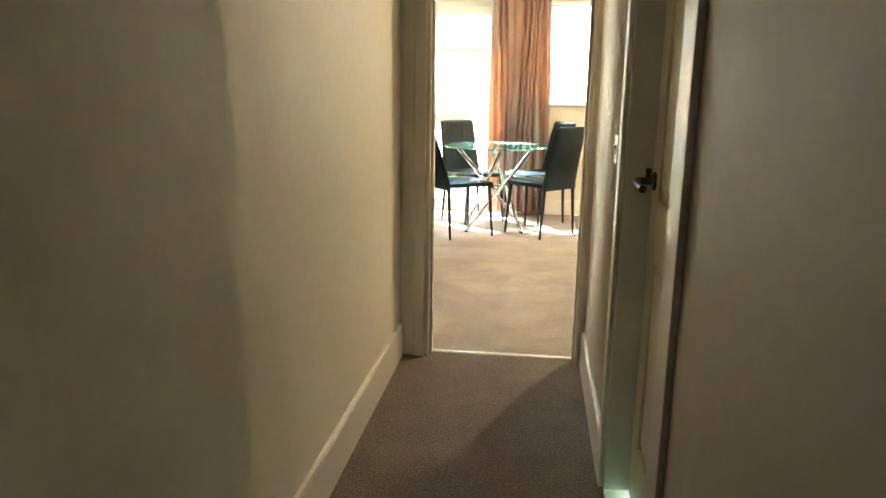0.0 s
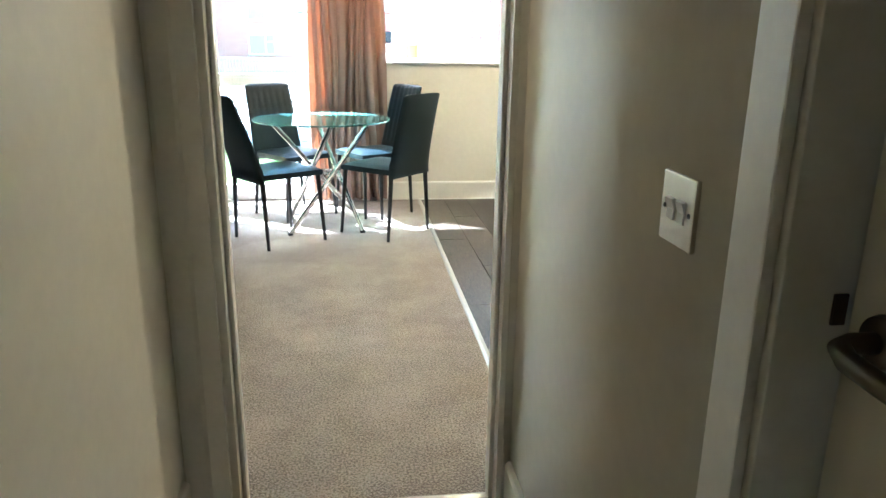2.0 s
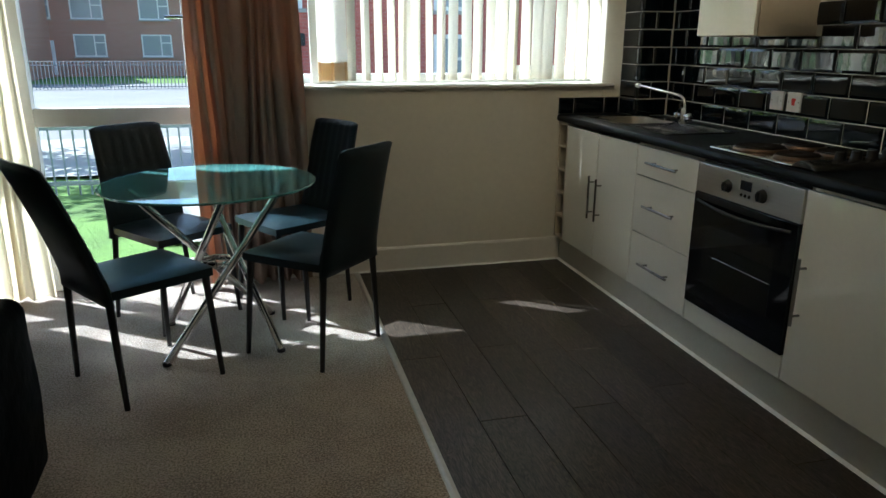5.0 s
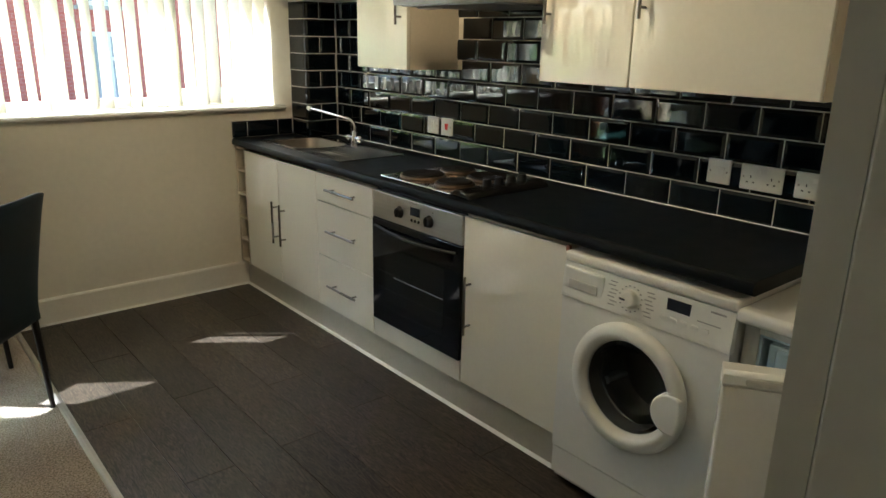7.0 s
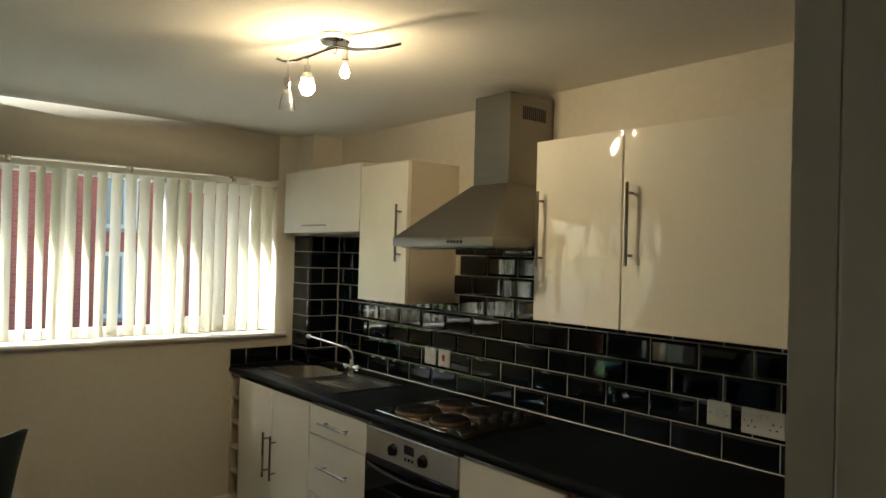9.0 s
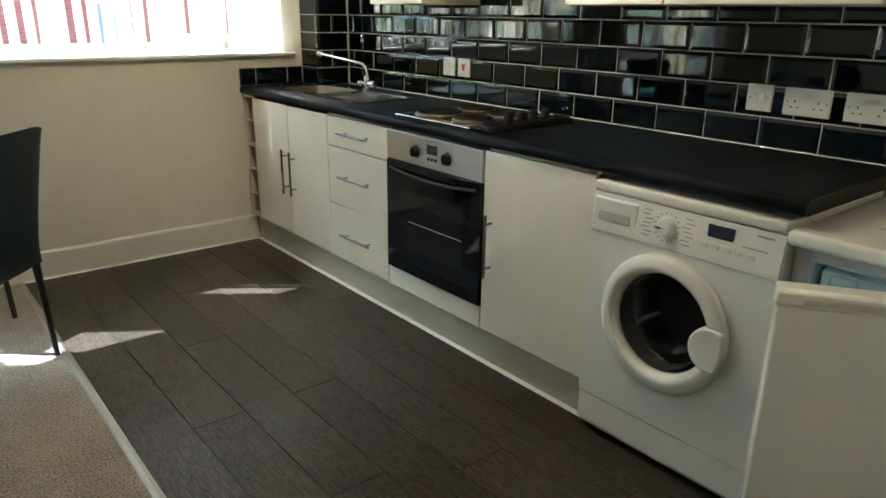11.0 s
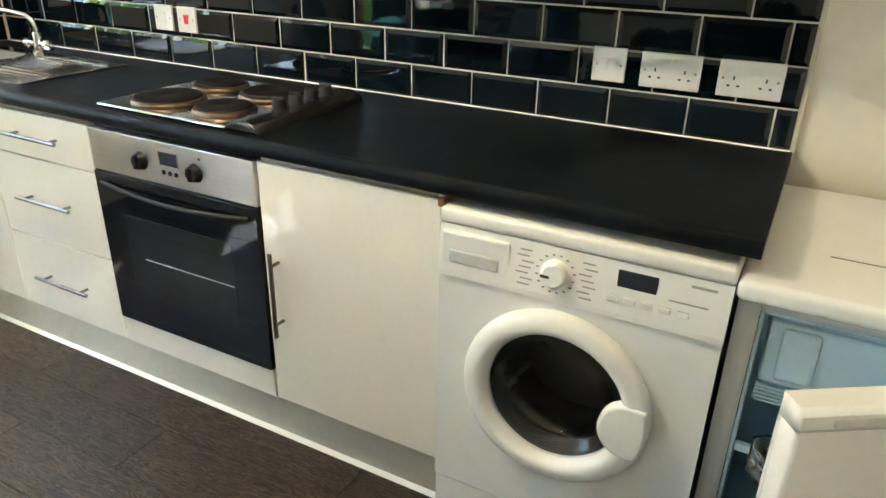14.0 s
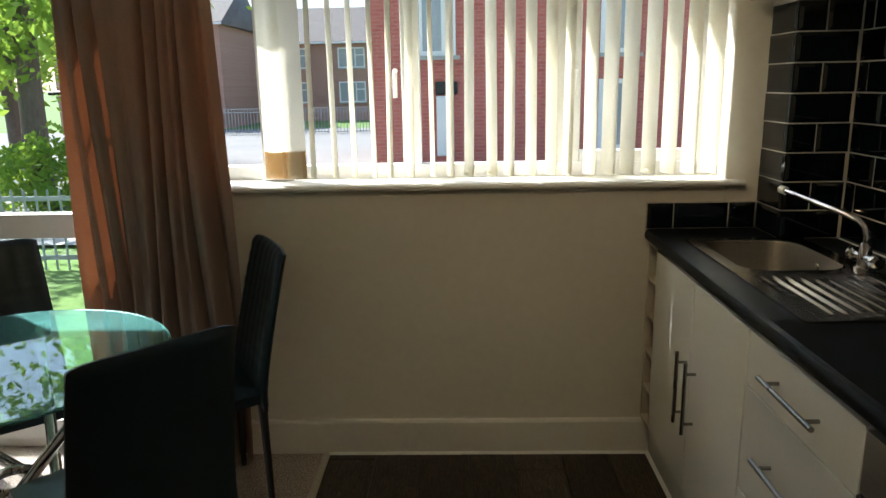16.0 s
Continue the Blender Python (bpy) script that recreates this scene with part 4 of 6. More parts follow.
# cooker hood
hood = thing("cooker_hood", "stainless steel chimney cooker hood above the hob", "cooker hood")
VY0, VY1, VX = 5.905, 6.535, 1.945
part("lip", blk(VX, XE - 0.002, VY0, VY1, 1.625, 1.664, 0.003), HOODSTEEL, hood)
cb = bmesh.new()
lo = [cb.verts.new(p) for p in ((VX + 0.004, VY0 + 0.004, 1.664), (XE - 0.003, VY0 + 0.004, 1.664), (XE - 0.003, VY1 - 0.004, 1.664), (VX + 0.004, VY1 - 0.004, 1.664))]
hi = [cb.verts.new(p) for p in ((2.20, 6.09, 1.895), (XE - 0.003, 6.09, 1.895), (XE - 0.003, 6.31, 1.895), (2.20, 6.31, 1.895))]
cb.faces.new(hi)
cb.faces.new(lo[::-1])
for k in range(4):
    q = (k + 1) % 4
    cb.faces.new((lo[k], lo[q], hi[q], hi[k]))
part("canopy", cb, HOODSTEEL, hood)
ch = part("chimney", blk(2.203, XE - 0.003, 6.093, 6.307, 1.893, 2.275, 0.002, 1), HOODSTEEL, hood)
for k in range(12):
    part("vent_slot", blk(2.28 + 0.012 * k, 2.286 + 0.012 * k, 6.0915, 6.0935, 2.17, 2.225), BLACKMETAL, ch)
for k in range(5):
    part("button", lathe([(0, 0.004), (0.006, 0.004), (0.007, 0)], 12, pose(VX, 6.16 - 0.02 * k, 1.645, 0, -90, 0)), BLACKPL, hood)
part("filter", blk(1.96, 2.44, VY0 + 0.04, VY1 - 0.04, 1.620, 1.627, 0.002), surf("grey_filter_mesh", (0.25, 0.25, 0.25), 0.45, 0.9, bump=0.5, bscale=300), hood)
part("lamp_cover", blk(2.05, 2.11, VY1 - 0.12, VY1 - 0.03, 1.614, 1.622, 0.002), PLASTIC, hood)

# washing machine
WX, WY0, WY1 = 1.838, 4.858, 5.447
wm = thing("washing_machine", "white front-loading washing machine under the worktop", "washing machine")
part("cabinet", boxes((WX + 0.024, 2.40, WY0 + 0.004, WY0 + 0.012, 0.02, 0.825), (WX + 0.024, 2.40, WY1 - 0.012, WY1 - 0.004, 0.02, 0.825), (2.392, 2.40, WY0 + 0.012, WY1 - 0.012, 0.02, 0.825),
                      (WX + 0.024, 2.392, WY0 + 0.012, WY1 - 0.012, 0.02, 0.03), (WX + 0.023, WX + 0.026, WY0 + 0.012, WY1 - 0.012, 0.70, 0.825)), ENAMEL, wm)
part("top", blk(WX + 0.006, 2.41, WY0, WY1, 0.820, 0.852, 0.008, 3), PLASTIC, wm)


def holed_panel(x0, x1, y0, y1, z0, z1, cy, cz, r, n=64):
    """A board with a round hole through it."""
    bm = bmesh.new()
    out, inn = [], []
    for k in range(n):
        a = 2 * math.pi * (k + 0.5) / n
        dy, dz = math.cos(a), math.sin(a)
        s = min(((y1 - cy) if dy > 0 else (y0 - cy)) / dy, ((z1 - cz) if dz > 0 else (z0 - cz)) / dz)
        out.append((cy + dy * s, cz + dz * s))
        inn.append((cy + dy * r, cz + dz * r))
    corners = [(y1, z1), (y0, z1), (y0, z0), (y1, z0)]
    for c_ in corners:
        k = min(range(n), key=lambda q: (out[q][0] - c_[0]) ** 2 + (out[q][1] - c_[1]) ** 2)
        out[k] = c_
    ring = [[bm.verts.new((x, *p)) for p in ps] for x in (x0, x1) for ps in (out, inn)]
    fo, fi, bo, bi = ring
    for k in range(n):
        q = (k + 1) % n
        for a, b in ((fo, fi), (fi, bi), (bi, bo), (bo, fo)):
            bm.faces.new((a[k], a[q], b[q], b[k]))
    bmesh.ops.recalc_face_normals(bm, faces=bm.faces[:])
    return bm


WCY, WCZ = 5.162, 0.481    # middle of the porthole
part("front_panel", holed_panel(WX + 0.004, WX + 0.024, WY0 + 0.002, WY1 - 0.002, 0.146, 0.700, WCY, WCZ, 0.158), ENAMEL, wm)
part("kick_panel", blk(WX + 0.006, WX + 0.024, WY0 + 0.002, WY1 - 0.002, 0.040, 0.143, 0.004), ENAMEL, wm)
for y in (WY0 + 0.05, WY1 - 0.05):
    for x in (WX + 0.07, 2.34):
        part("foot", lathe([(0, 0), (0.02, 0), (0.02, 0.012), (0.01, 0.022)], 14, pose(x, y, 0)), RUBBER, wm)
cp = part("control_panel", prism([(WX + 0.024, 0.703), (WX - 0.001, 0.703), (WX - 0.001, 0.715), (WX + 0.010, 0.818), (WX + 0.024, 0.820)], "y", WY0 + 0.001, WY1 - 0.001), PLASTIC, wm, "white control panel")


def on_panel(y, z, lift=0.0):
    return (WX - 0.001 + 0.0107 * (z - 0.715) / 0.1 - lift, y, z)


dw = part("detergent_drawer", blk(*(on_panel(0, 0.76)[0] - 0.003, WX + 0.02), 5.285, 5.44, 0.722, 0.805, 0.006), PLASTIC, wm, "white detergent drawer front")
# no real hollow: a raised block, the recess's shade put into its greyer plastic
part("grip_recess", blk(on_panel(0, 0.74)[0] - 0.0035, WX + 0.01, 5.305, 5.42, 0.735, 0.765, 0.004), surf("shaded_plastic", (0.55, 0.54, 0.50), 0.4, bump=0), dw)
part("maker_mark", blk(on_panel(0, 0.787)[0] - 0.0036, WX + 0.01, 5.345, 5.375, 0.784, 0.792), INK, dw)
kx, ky, kz = on_panel(5.185, 0.763)
kn = part("programme_knob", lathe([(0, 0.02), (0.021, 0.02), (0.025, 0.016), (0.027, 0.003), (0.031, 0.0)], 32, pose(kx, ky, kz, 0, -84, 0)), PLASTIC, cp, "white programme knob")
part("pointer", blk(kx - 0.0225, kx - 0.018, ky + 0.006, ky + 0.024, kz - 0.003, kz + 0.002), INK, kn)
for k in range(16):
    a = 2 * math.pi * (k + 0.5) / 16
    yy, zz = ky + 0.039 * math.sin(a), kz + 0.039 * math.cos(a)
    px = on_panel(yy, zz)[0]
    part("dial_mark", blk(px - 0.0006, px + 0.002, yy - 0.0028, yy + 0.0028, zz - 0.0011, zz + 0.0011), INK, cp)
for side in (-1, 1):
    for k in range(7):
        zz = kz + 0.036 - 0.012 * k
        px = on_panel(0, zz)[0]
        y0 = ky + side * (0.052 + 0.006 * math.sin(k * 2.1))
        part("programme_text", blk(px - 0.0004, px + 0.002, min(y0, y0 + side * 0.026), max(y0, y0 + side * 0.026), zz - 0.0016, zz + 0.0016), GREYINK, cp)
px = on_panel(0, 0.783)[0]
part("display", blk(px - 0.0015, WX + 0.012, 4.988, 5.063, 0.765, 0.803, 0.001, 1), LCD, cp)
for k in range(5):
    y0 = 5.068 - 0.033 * k
    px = on_panel(0, 0.744)[0]
    part("button", blk(px - 0.0035, px + 0.004, y0 - 0.011, y0 + 0.011, 0.738, 0.750, 0.002), PLASTIC, cp)
    part("button_text", blk(px - 0.0006, px + 0.002, y0 - 0.009, y0 + 0.009, 0.7295, 0.7325), GREYINK, cp)
px = on_panel(0, 0.80)[0]
part("model_text", blk(px - 0.0005, px + 0.002, 4.885, 4.93, 0.799, 0.804), GREYINK, cp)
px = on_panel(0, 0.765)[0]
part("small_text", blk(px - 0.0005, px + 0.002, 4.895, 4.965, 0.764, 0.767), GREYINK, cp)
DC = pose(WX + 0.004, WCY, WCZ, 0, -90, 0)     # door centre, axis towards the room
ring_ = part("door_ring", lathe([(0.160, 0.0), (0.200, 0.0), (0.206, 0.005), (0.2065, 0.014), (0.202, 0.024), (0.192, 0.031), (0.176, 0.035), (0.166, 0.034), (0.158, 0.028), (0.150, 0.012), (0.147, 0.000), (0.160, 0.0)], 72, DC), PLASTIC, wm, "round white door ring")


def latch_mesh():
    """A crescent grip that fills the ring's edge and bulges over the glass."""
    ca, out = Vector((-0.168, -0.012)), []
    ang = [k * 2 * math.pi / 40 for k in range(40)]
    for a in ang:
        p = ca + Vector((math.cos(a), math.sin(a))) * 0.064
        if p.length > 0.2045:
            p = p.normalized() * 0.2045
        out.append((WCY + p.x, WCZ + p.y))
    bm = prism(out, "x", WX - 0.0335, WX - 0.006)
    front_edges = [e for e in bm.edges if all(v.co.x < WX - 0.03 for v in e.verts)]
    bmesh.ops.bevel(bm, geom=front_edges, offset=0.007, segments=3, profile=0.5, affect="EDGES")
    return bm


part("door_latch", latch_mesh(), PLASTIC, ring_, "smooth white door grip")
part("door_glass", lathe([(0.150, 0.010), (0.135, 0.012), (0.115, -0.01), (0.10, -0.035), (0.06, -0.05), (0.0, -0.054)], 48, DC), glass_mat("washer_door_glass", (0.66, 0.74, 0.80), 0.0, 1.4), wm, "clear bowl-shaped door glass").visible_shadow = False
part("door_seal", lathe([(0.158, 0.004), (0.152, -0.004), (0.148, -0.05), (0.165, -0.075)], 48, DC), surf("grey_rubber_seal", (0.035, 0.038, 0.042), 0.5, bump=0), wm, "grey rubber door seal")
part("drum", lathe([(0.165, -0.075), (0.200, -0.08), (0.205, -0.10), (0.205, -0.30), (0.19, -0.33), (0.0, -0.345)], 48, DC), surf("drum_steel", (0.20, 0.20, 0.20), 0.3, 1.0, var=0.3, fine=160, bump=0.5, bscale=120), wm, "perforated steel drum")
for k in range(3):
    a = 2 * math.pi * k / 3 + 0.4
    lb = prism([(-0.02, 0), (0.02, 0), (0.008, 0.045), (-0.008, 0.045)], "y", -0.28, -0.12)
    lb.transform(DC @ pose(0, 0, 0, 0, 0, math.degrees(a)) @ pose(0, 0.203, 0) @ Matrix(((1, 0, 0, 0), (0, 0, -1, 0), (0, 1, 0, 0), (0, 0, 0, 1))))
    part("drum_paddle", lb, surf("grey_paddle", (0.4, 0.4, 0.39), 0.4, bump=0), wm)

# fridge with its door ajar
GY0, GY1, GX, GT = 4.318, 4.852, 1.862, 0.84
fr = thing("fridge", "white undercounter fridge with its door standing open", "fridge")
for name_, row in (("side_panel", (GX + 0.03, 2.44, GY0, GY0 + 0.04, 0.03, 0.80)), ("side_panel", (GX + 0.03, 2.44, GY1 - 0.04, GY1, 0.03, 0.80)), ("back_panel", (2.39, 2.44, GY0 + 0.04, GY1 - 0.04, 0.03, 0.80)),
                   ("bottom_panel", (GX + 0.03, 2.39, GY0 + 0.04, GY1 - 0.04, 0.03, 0.09)), ("top_rail", (GX + 0.03, 2.39, GY0 + 0.04, GY1 - 0.04, 0.765, 0.80))):
    part(name_, blk(*row), ENAMEL, fr)
part("top", blk(GX - 0.03, 2.442, GY0 - 0.004, GY1 + 0.004, 0.80, GT, 0.014, 4), ENAMEL, fr)
part("top_groove", blk(2.02, 2.024, 4.45, 4.72, GT - 0.001, GT + 0.0012), surf("groove_grey", (0.2, 0.2, 0.2), 0.6), fr)
part("top_print", blk(2.085, 2.088, 4.47, 4.55, GT - 0.001, GT + 0.0006), GREYINK, fr)
liner = boxes((GX + 0.034, 2.386, GY0 + 0.041, GY0 + 0.048, 0.091, 0.764), (GX + 0.034, 2.386, GY1 - 0.048, GY1 - 0.041, 0.091, 0.764), (2.380, 2.389, GY0 + 0.048, GY1 - 0.048, 0.091, 0.764),
              (GX + 0.034, 2.380, GY0 + 0.048, GY1 - 0.048, 0.091, 0.098), (GX + 0.034, 2.380, GY0 + 0.048, GY1 - 0.048, 0.757, 0.764))
part("liner", liner, FRIDGEIN, fr, "pale blue-white plastic liner")
ice = part("ice_box", blk(GX + 0.06, 2.37, GY0 + 0.06, GY1 - 0.06, 0.60, 0.745, 0.01), FRIDGEIN, fr)
part("ice_box_door", blk(GX + 0.045, GX + 0.06, GY0 + 0.062, GY1 - 0.062, 0.612, 0.742, 0.006), FRIDGEIN, ice)
part("ice_box_latch", blk(GX + 0.036, GX + 0.047, GY1 - 0.15, GY1 - 0.085, 0.625, 0.735, 0.01, 3), FRIDGEIN, ice)
for k in range(5):
    part("drip_vent", blk(GX + 0.05, GX + 0.06, GY1 - 0.15, GY1 - 0.06, 0.565 + 0.008 * k, 0.569 + 0.008 * k), FRIDGEIN, fr)
for z in (0.27, 0.44):
    part("shelf", blk(GX + 0.06, 2.37, GY0 + 0.05, GY1 - 0.05, z, z + 0.006, 0.002, 1), CLEARPL, fr, "clear glass shelf").visible_shadow = False
    part("shelf_lip", blk(GX + 0.05, GX + 0.062, GY0 + 0.05, GY1 - 0.05, z - 0.006, z + 0.014, 0.003), FRIDGEIN, fr)
part("thermostat", blk(2.30, 2.33, GY0 + 0.10, GY0 + 0.18, 0.73, 0.7565, 0.004), BLACKPL, fr)
part("plinth_grille", blk(GX + 0.05, GX + 0.06, GY0 + 0.01, GY1 - 0.01, 0.004, 0.045, 0.002), PLASTIC, fr)
for y in (GY0 + 0.05, GY1 - 0.05):
    part("foot", lathe([(0, 0), (0.018, 0), (0.018, 0.02), (0.01, 0.035)], 14, pose(GX + 0.09, y, 0)), RUBBER, fr)
    part("foot", lathe([(0, 0), (0.018, 0), (0.018, 0.02), (0.01, 0.035)], 14, pose(2.38, y, 0)), RUBBER, fr)
# door: its own axes, y along the width from the hinge, -x the outer face
FD = pose(1.886, 4.328, 0, 0, 0, 34)
fd = part("fridge_door", blk(-0.045, 0.0, 0.0, 0.515, 0.05, 0.760, 0.008, 3), ENAMEL, fr, "white fridge door standing open")
fd.matrix_basis = FD
cap = part("door_cap", prism([(0.0, 0.755), (-0.045, 0.755), (-0.052, 0.765), (-0.050, 0.785), (-0.040, 0.795), (0.0, 0.795)], "y", 0.0, 0.515), PLASTIC, fd)
# the grip's shade is painted: a darker block slightly proud of the cap
part("grip_recess", blk(-0.053, -0.04, 0.15, 0.47, 0.762, 0.781, 0.006), surf("grip_shade", (0.62, 0.60, 0.56), 0.5, bump=0), cap)
part("inner_panel", blk(0.0, 0.02, 0.035, 0.48, 0.08, 0.735, 0.008), FRIDGEIN, fd)
part("seal", boxes((0.0, 0.012, 0.008, 0.028, 0.06, 0.75), (0.0, 0.012, 0.487, 0.507, 0.06, 0.75), (0.0, 0.012, 0.028, 0.487, 0.06, 0.078), (0.0, 0.012, 0.028, 0.487, 0.735, 0.75)), surf("grey_seal", (0.6, 0.6, 0.6), 0.6), fd)
for z in (0.12, 0.37, 0.56):
    tr = boxes((0.02, 0.10, 0.04, 0.475, z, z + 0.006), (0.094, 0.10, 0.04, 0.475, z + 0.006, z + 0.07), (0.02, 0.094, 0.04, 0.046, z + 0.006, z + 0.07), (0.02, 0.094, 0.469, 0.475, z + 0.006, z + 0.07))
    part("door_rack", tr, CLEARPL, fd, "clear plastic bottle rack").visible_shadow = False
for k, (y0, w) in enumerate(((0.30, 0.03), (0.265, 0.03), (0.225, 0.035))):
    part("raised_badge", blk(-0.0462, -0.044, y0 - w, y0, 0.670, 0.682, 0.003), PLASTIC, fd)
st = part("sticker", blk(-0.0456, -0.0445, 0.035, 0.105, 0.628, 0.735), PAPER, fd, "white energy sticker with a green block")
part("green_block", blk(-0.0460, -0.045, 0.037, 0.103, 0.642, 0.705), GREEN, st)
words("ATTENTION", 0.0115, INK, st, pose(-0.0459, 0.07, 0.718, 90, 0, -90))
DARKGREEN = surf("dark_green_print", (0.02, 0.30, 0.02), 0.5)
for k, line in enumerate(("CALL NOW AND", "ACTIVATE YOUR", "GUARANTEE")):
    words(line, 0.0078, DARKGREEN, st, pose(-0.0463, 0.07, 0.696 - 0.011 * k, 90, 0, -90))
part("print_line", blk(-0.0462, -0.0455, 0.046, 0.094, 0.654, 0.657), DARKGREEN, st)
part("print_line", blk(-0.0459, -0.0455, 0.04, 0.075, 0.634, 0.6355), GREYINK, st)


# wall sockets and switches on the tiles
def plate(name, label, y0, y1, z0, z1):
    t = thing(name, label, name.replace("_", " "))
    part("plate", blk(XE - 0.021, XE - 0.010, y0, y1, z0, z1, 0.003, 3), PLASTIC, t)
    for y in (y0 + 0.012, y1 - 0.012):
        part("screw", lathe([(0, 0.0012), (0.003, 0.001), (0.0036, 0)], 10, pose(XE - 0.021, y, (z0 + z1) / 2, 0, -90, 0)), DULLMETAL, t)
    return t


def rocker(t, y, z, w=0.011, h=0.02, material=PLASTIC):
    x = XE - 0.021
    part("rocker", prism([(x, z - h), (x - 0.002, z - h), (x - 0.0035, z), (x - 0.006, z + h), (x, z + h)], "y", y - w, y + w), material, t)


def sockets(t, y, z, s):
    x = XE - 0.021
    part("pin_hole", blk(x - 0.0004, x + 0.002, y - 0.002, y + 0.002, z + 0.004, z + 0.013), INK, t)
    part("pin_hole", blk(x - 0.0004, x + 0.002, y - 0.0145, y - 0.0075, z - 0.012, z - 0.0075), INK, t)
    part("pin_hole", blk(x - 0.0004, x + 0.002, y + 0.0075, y + 0.0145, z - 0.012, z - 0.0075), INK, t)


s1 = plate("switch", "white single rocker switch on black tiles", 6.849, 6.935, 1.026, 1.112)
rocker(s1, 6.892, 1.069)
s2 = plate("cooker_switch", "white switch plate with a red rocker", 6.737, 6.823, 1.026, 1.112)
rocker(s2, 6.78, 1.069, 0.009, 0.014, RED)
part("red_mark", blk(XE - 0.0216, XE - 0.020, 6.767, 6.793, 1.075, 1.086), RED, s2)
s3 = plate("switch", "white fused switch on black tiles", 5.250, 5.336, 1.026, 1.112)
rocker(s3, 5.282, 1.069, 0.010, 0.016)
part("fuse_holder", blk(XE - 0.024, XE - 0.020, 5.297, 5.315, 1.055, 1.083, 0.002), PLASTIC, s3)
for y0 in (5.066, 4.880):
    so = plate("double_socket", "white double power socket on black tiles", y0, y0 + 0.146, 1.024, 1.110)
    sockets(so, y0 + 0.037, 1.060, 1)
    sockets(so, y0 + 0.109, 1.060, 1)
    rocker(so, y0 + 0.062, 1.088, 0.007, 0.009)
    rocker(so, y0 + 0.084, 1.088, 0.007, 0.009)

# ceiling spotlight: wavy bar with small lamp heads
LX, LY = 1.36, 6.07
lamp = thing("ceiling_spotlight", "chrome wavy ceiling spotlight bar with two lit bulbs", "ceiling light")
part("ceiling_plate", lathe([(0, H), (0.05, H), (0.05, H - 0.02), (0.045, H - 0.026), (0, H - 0.027)], 32, pose(LX, LY, 0)), CHROME, lamp)
wave_pts = [(LX - 0.10 + 0.02 * k + 0.0, LY + 0.22 - 0.044 * k + 0.03 * math.sin(k * 1.2), H - 0.05 - 0.012 * math.sin(k * 0.9)) for k in range(11)]
part("wavy_bar", tube(wave_pts, 0.006, 10), CHROME, lamp)
part("stem", tube([(LX, LY, H - 0.02), (LX, LY, H - 0.06)], 0.008, 10), CHROME, lamp)


def head(x, y, z, lit, tilt):
    h = part("lamp_head", tube([(x, y, z + 0.075), (x, y, z + 0.045)], 0.012, 12), CHROME, lamp)
    part("arm", tube([(x, y, z + 0.07), (x, y, H - 0.048)], 0.004, 8), CHROME, h)
    if lit:
        part("bulb", lathe([(r_ * tilt, z_ * tilt) for r_, z_ in ((0, -0.028), (0.014, -0.024), (0.025, -0.008), (0.026, 0.004), (0.018, 0.026), (0.011, 0.042), (0.011, 0.05))], 20, pose(x, y, z)), BULB, h, "lit warm white bulb")
        if tilt == 1:
            part("reflector_collar", lathe([(0.012, 0.050), (0.016, 0.046), (0.021, 0.034), (0.0225, 0.026), (0.0215, 0.026), (0.019, 0.034), (0.013, 0.046)], 28, pose(x, y, z)), DULLMETAL, h, "satin metal lamp collar")
    else:
        part("glass_shade", lathe([(0.010, 0.05), (0.014, 0.03), (0.022, 0.0), (0.028, -0.035), (0.0265, -0.035), (0.020, 0.0), (0.012, 0.03)], 20, pose(x, y, z)), CLEARPL, h, "clear glass spot shade")


head(1.320, 6.180, 2.150, True, 1)
head(1.385, 6.045, 2.185, True, 0.6)
head(1.275, 6.235, 2.110, False, 0)


# ---- dining set ----
def cushion(x0, x1, y0, y1, z0, z1, r, crown=0.0):
    bm = blk(x0, x1, y0, y1, z0, z1, r, 4)
    return bm


